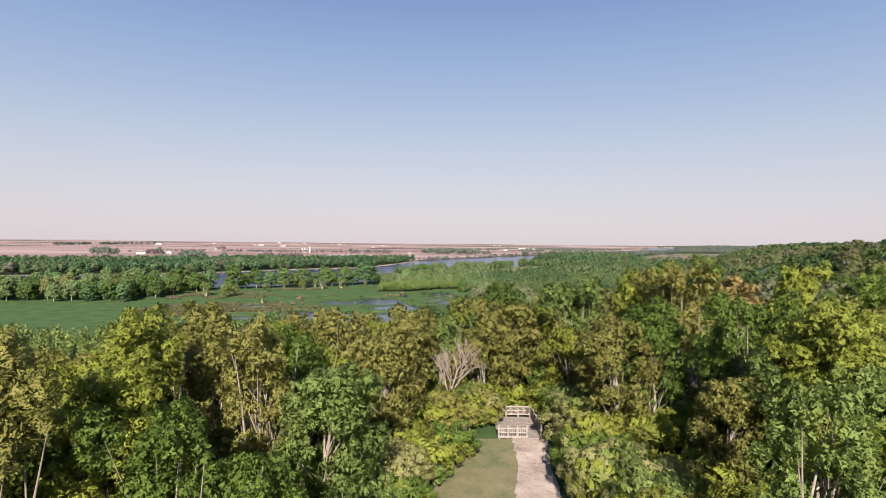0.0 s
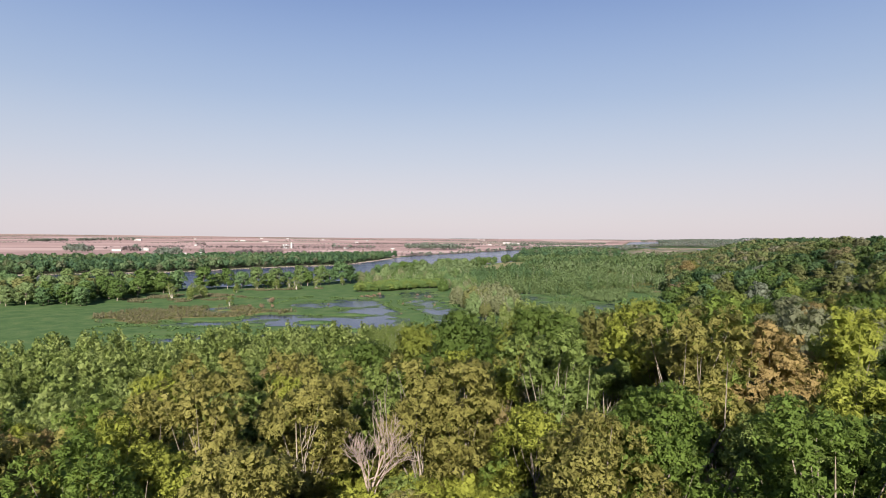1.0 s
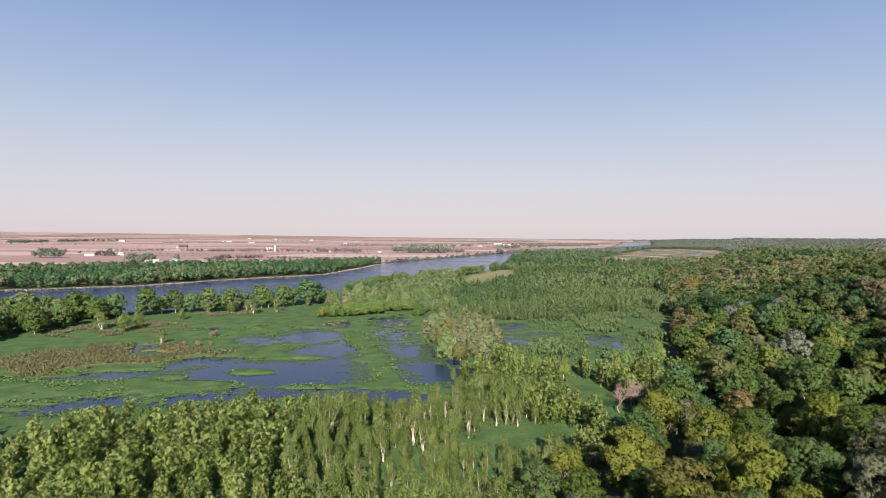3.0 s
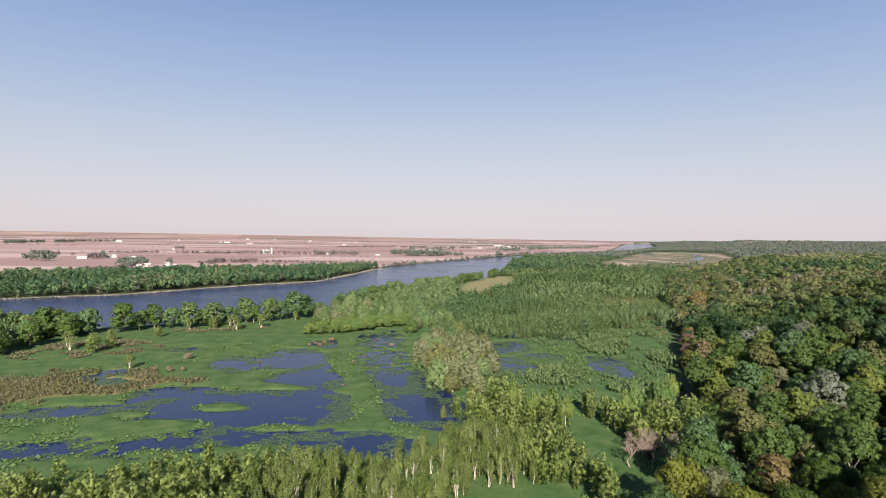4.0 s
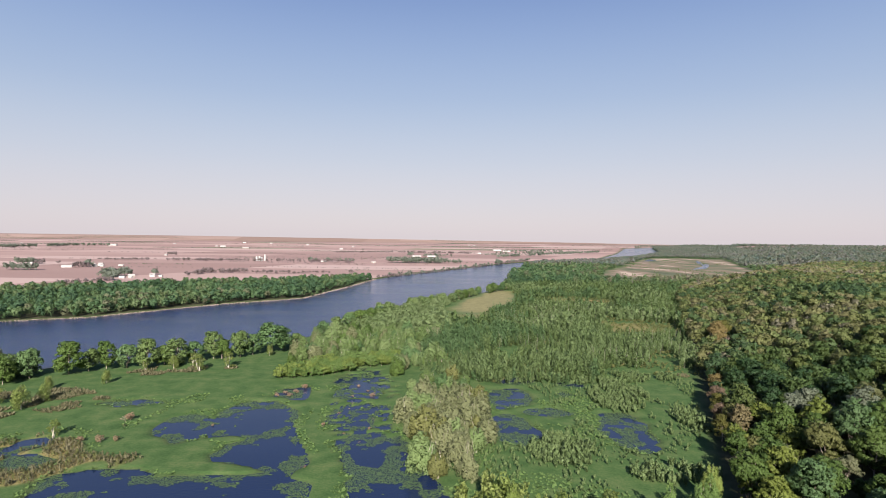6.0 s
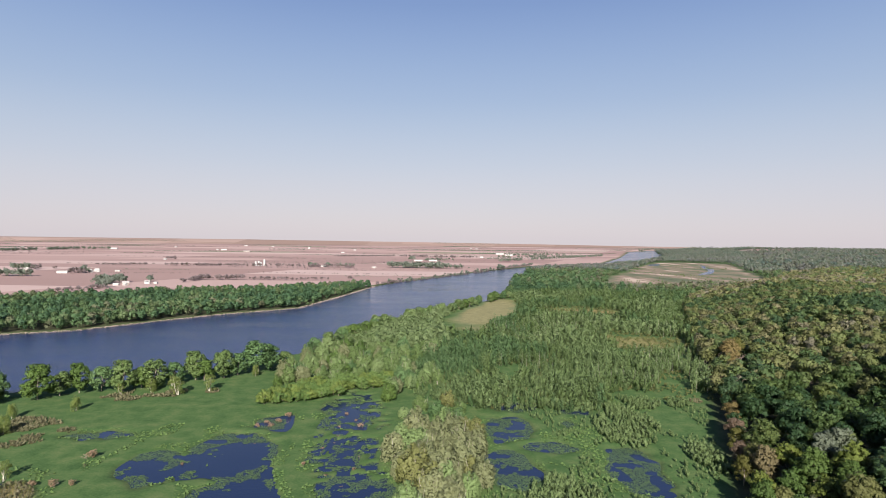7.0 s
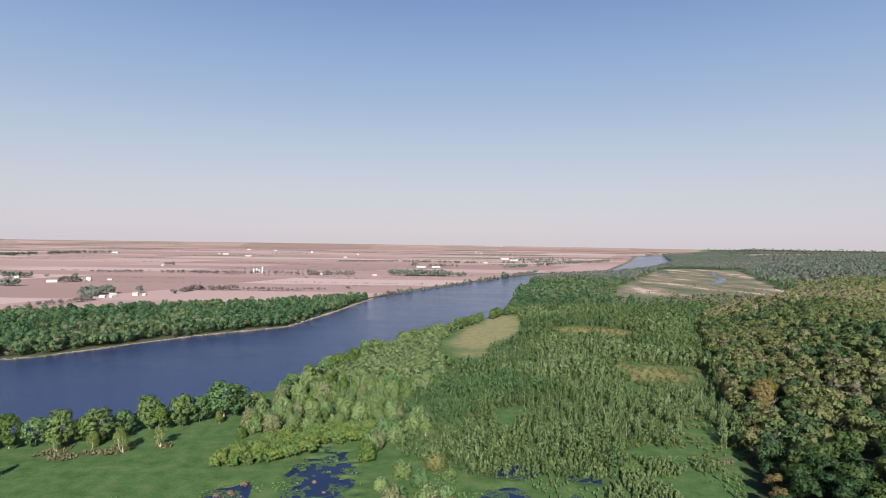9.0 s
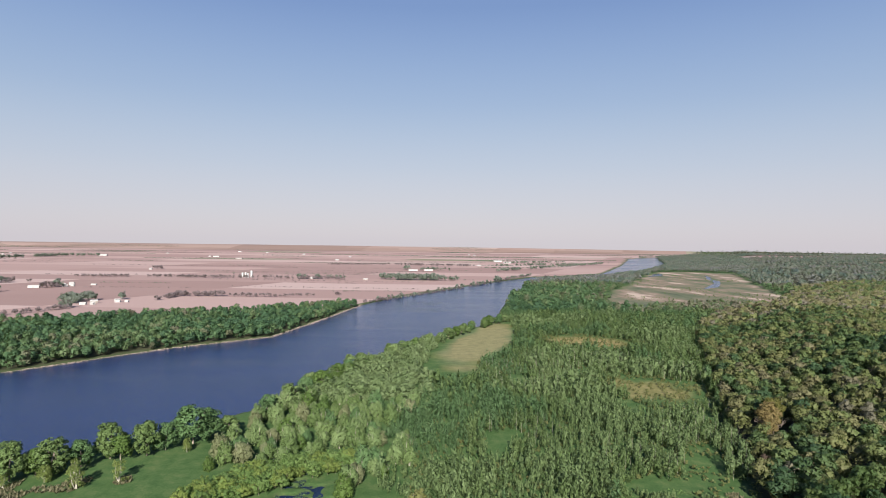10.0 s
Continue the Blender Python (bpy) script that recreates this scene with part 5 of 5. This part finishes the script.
for x in (4.85, 6.5, 8.15):
    part("joist", box(x - 0.06, x + 0.06, 49.4, 55.5, DECK_Z - 0.25, DECK_Z + 0.055), WEATHERED, deck)


def railing(label, a, b, bays, height=1.05, rails=(0.25, 0.62, 1.0), balusters=0, over=0.1):
    """A timber railing from a to b: posts, rails and, where it has them, balusters."""
    thing = tagged(new("railing"), label, "railing", "overlook railings")
    thing.location = (0, 0, DECK_Z + 0.06)
    (ax, ay), (bx, by) = a, b
    along_x = abs(bx - ax) > abs(by - ay)
    for i in range(bays + 1):
        k = i / bays
        x, y = ax + (bx - ax) * k, ay + (by - ay) * k
        part("post", box(x - 0.06, x + 0.06, y - 0.06, y + 0.06, -0.06, height + over, 0.012), WEATHERED, thing)
    for z in rails:
        if along_x:
            part("rail", box(min(ax, bx) - 0.08, max(ax, bx) + 0.08, ay - 0.10, ay - 0.06, z - 0.07, z + 0.07, 0.008), WEATHERED, thing)
        else:
            part("rail", box(ax - 0.10, ax - 0.06, min(ay, by) - 0.08, max(ay, by) + 0.08, z - 0.07, z + 0.07, 0.008), WEATHERED, thing)
    for i in range(balusters):
        k = (i + 0.5) / balusters
        x, y = ax + (bx - ax) * k, ay + (by - ay) * k
        part("baluster", box(x - 0.025, x + 0.025, y - 0.025, y + 0.025, rails[0], rails[-1]), WEATHERED, thing)
    return thing


railing("weathered timber railing with balusters across half the deck's front", (4.75, 49.5), (7.1, 49.5), 3, 0.85, (0.12, 0.48, 0.8), 15, 0.22)
railing("weathered timber railing at the far edge of the deck", (4.9, 55.4), (8.2, 55.4), 3, 1.05, (0.3, 0.65, 1.0), 30)
railing("shaded timber railing along the side of the deck", (8.3, 49.6), (8.3, 55.4), 4, 1.05, (0.3, 0.65, 1.0), 40)
# a fringe of bushes along the track
for i in range(110):
    y = rng.uniform(28, 58)
    side = i % 2
    x = 9.4 + (y > 46) * 0.9 + rng.uniform(0, 4.0) * rng.random() if side else 0.5 + (y - 38) * 0.3 - rng.uniform(0.9, 4.5)
    s = rng.uniform(0.6, 1.5) if side else rng.uniform(0.5, 1.2)
    SHRUB[rng.randint(2)].plant(x, y, s, rng.uniform(0, 360), ["olive", "fresh", "sage", "poplar", "deep"][rng.randint(5)], "leafy bush at the edge of the track", "bushes beside the track", "shrub")


# ---- farms across the river ----
def gabled(bm, w, d, h, rise, over=0.4):
    """A gable roof of some thickness over a w x d plan with its ridge along x."""
    x, y = w / 2 + over, d / 2 + over
    t = 0.25
    low = h - rise * over / (d / 2)
    v = [bm.verts.new(p) for p in [(-x, -y, low), (x, -y, low), (x, 0, h + rise), (-x, 0, h + rise), (x, y, low), (-x, y, low),
                                   (-x, -y, low + t), (x, -y, low + t), (x, 0, h + rise + t), (-x, 0, h + rise + t), (x, y, low + t), (-x, y, low + t)]]
    for f in [(0, 3, 2, 1), (3, 5, 4, 2), (6, 7, 8, 9), (9, 8, 10, 11), (0, 1, 7, 6), (4, 5, 11, 10), (1, 2, 8, 7), (2, 4, 10, 8), (0, 6, 9, 3), (3, 9, 11, 5)]:
        bm.faces.new([v[i] for i in f])
    return bm


def gable_walls(w, d, h, rise):
    bm = bmesh.new()
    x, y = w / 2, d / 2
    v = [bm.verts.new(p) for p in [(-x, -y, -1), (x, -y, -1), (x, y, -1), (-x, y, -1), (-x, -y, h), (x, -y, h), (x, y, h), (-x, y, h), (x, 0, h + rise), (-x, 0, h + rise)]]
    for f in [(0, 1, 5, 4), (2, 3, 7, 6), (1, 2, 6, 8, 5), (3, 0, 4, 9, 7), (3, 2, 1, 0)]:
        bm.faces.new([v[i] for i in f])
    return bm


def building(name, x, y, w, d, h, rise, turn, label, category, wall=WHITE, roof=ROOF, windows=2, storeys=1):
    w, d, h, rise = w * 0.7, d * 0.7, h * 0.72, rise * 0.72
    thing = tagged(new(name), label, category, "farm buildings")
    thing.matrix_basis = pose(x, y, float(land_height(x, y)), 0, 0, turn)
    part("wall", gable_walls(w, d, h, rise), wall, thing)
    part("roof", gabled(bmesh.new(), w, d, h, rise), roof, thing)
    part("door", box(-0.6, 0.6, -d / 2 - 0.06, -d / 2 + 0.04, 0, 2.1) if windows else box(-2.2, 2.2, -d / 2 - 0.06, -d / 2 + 0.04, 0, 3.4), ROOF, thing)
    for s in range(storeys):
        for i in range(windows):
            cx = -w / 2 + w * (i + 0.5) / windows
            if s == 0 and abs(cx) < 1.6:
                continue
            part("window", box(cx - 0.5, cx + 0.5, -d / 2 - 0.05, -d / 2 + 0.05, 1.0 + 2.8 * s, 2.3 + 2.8 * s), GLASS, thing)
    return thing


TAN_ROOF = plain_material("pale_sheet_roof", (0.26, 0.25, 0.24), (0.36, 0.345, 0.335), 0.7, 1.0)
for row in [("barn", -766, 1528, 30, 12, 5.0, 2.5, 14, "long low white farm shed with a pale roof", "barn", WHITE, TAN_ROOF, 0, 1),
            ("barn", -722, 1562, 13, 10, 6.0, 4.0, -30, "white barn with a steep pale roof", "barn", WHITE, TAN_ROOF, 0, 1),
            ("house", -711, 1572, 10, 8, 5.6, 2.6, 10, "white two-storey farmhouse with a grey roof", "house", WHITE, ROOF, 4, 2),
            ("barn", -728, 1599, 14, 10, 6.5, 3.6, 0, "grey-roofed white barn behind the farmhouse", "barn", WHITE, ROOF, 0, 1),
            ("shed", -684, 1606, 16, 7, 3.0, 1.6, 0, "low white farm shed", "shed", WHITE, TAN_ROOF, 0, 1),
            ("shed", -490, 1211, 13, 8, 3.6, 1.8, 6, "low white gabled shed beside the farm trees", "shed", WHITE, TAN_ROOF, 0, 1),
            ("shed", -476, 1213, 9, 7, 3.2, 2.0, -20, "small white gabled shed in the farmyard", "shed", WHITE, TAN_ROOF, 0, 1),
            ("barn", -484, 1232, 15, 9, 5.0, 3.0, 25, "grey-roofed barn under the farm trees", "barn", WEATHERED, ROOF, 0, 1),
            ("house", -456, 1252, 12, 8, 5.2, 2.8, 12, "white two-storey farmhouse with a grey roof", "house", WHITE, ROOF, 4, 2),
            ("shed", -442, 1254, 8, 6, 3.0, 1.8, 0, "small white gabled shed at the edge of the farmyard", "shed", WHITE, TAN_ROOF, 0, 1),
            ("barn", 17, 2405, 46, 16, 5, 2.5, 4, "long white industrial shed among trees", "warehouse", WHITE, TAN_ROOF, 0, 1),
            ("barn", 72, 2415, 44, 16, 5, 2.5, 4, "long white industrial shed among trees", "warehouse", WHITE, TAN_ROOF, 0, 1),
            ("barn", -250, 1906, 22, 10, 4, 2, 0, "pale shed along the tree line", "barn", WHITE, TAN_ROOF, 0, 1),
            ("barn", -104, 1876, 18, 9, 4, 2, 6, "tan shed along the tree line", "barn", WEATHERED, TAN_ROOF, 0, 1),
            ("barn", 448, 3403, 60, 22, 8, 3, 0, "large white shed near the far river bend", "warehouse", WHITE, TAN_ROOF, 0, 1),
            ("barn", 480, 3260, 60, 22, 7, 3, 0, "large white shed near the far river bend", "warehouse", WHITE, TAN_ROOF, 0, 1),
            ("barn", 301, 2897, 22, 12, 5, 3, 0, "white shed at the end of a hedgerow", "barn", WHITE, ROOF, 0, 1),
            ("house", -866, 2299, 13, 10, 5.0, 3, 0, "white farmhouse far across the fields", "house", WHITE, ROOF, 3, 2),
            ("barn", -920, 1646, 16, 10, 4.5, 3, 0, "white barn beside a clump of trees", "barn", WHITE, TAN_ROOF, 0, 1),
            ("barn", -1091, 3612, 44, 18, 6, 4, 0, "white barn on the far plain", "barn", WHITE, TAN_ROOF, 0, 1),
            ("barn", -892, 3365, 50, 18, 6, 4, 0, "grey barn on the far plain", "barn", WEATHERED, ROOF, 0, 1),
            ("barn", -1700, 3600, 60, 20, 8, 4, 0, "white barn on the far plain", "barn", WHITE, TAN_ROOF, 0, 1)]:
    building(*row)
r = np.random.RandomState(3)
for i in range(12):
    x, y = r.uniform(-2400, 700), r.uniform(2900, 4500)
    if line_distance(np.array([x]), np.array([y]), FAR_BANK)[0] < -80:
        building("barn", x, y, r.uniform(14, 30), 12, 5, 3, r.uniform(-30, 30), "pale farm building on the far plain", "barn", WHITE, TAN_ROOF, 0)


def silo(x, y, radius, height):
    radius, height = radius * 0.8, height * 0.7
    thing = tagged(new("silo"), "tall pale grey grain silo with a domed cap", "silo", "grain silos")
    thing.location = (x, y, float(land_height(x, y)))
    bm = bmesh.new()
    bmesh.ops.create_cone(bm, cap_ends=True, segments=20, radius1=radius, radius2=radius, depth=height, matrix=Matrix.Translation((0, 0, height / 2)))
    part("body", bm, STEEL, thing)
    bm = bmesh.new()
    bmesh.ops.create_uvsphere(bm, u_segments=20, v_segments=8, radius=radius * 1.03, matrix=Matrix.Translation((0, 0, height)) @ Matrix.Diagonal((1, 1, 0.55, 1)))
    part("cap", bm, WHITE, thing)


silo(-452, 1934, 4.0, 17)
silo(-444, 1936, 4.0, 18)
silo(-436, 1930, 3.4, 15)
silo(-428, 1936, 4.2, 25)
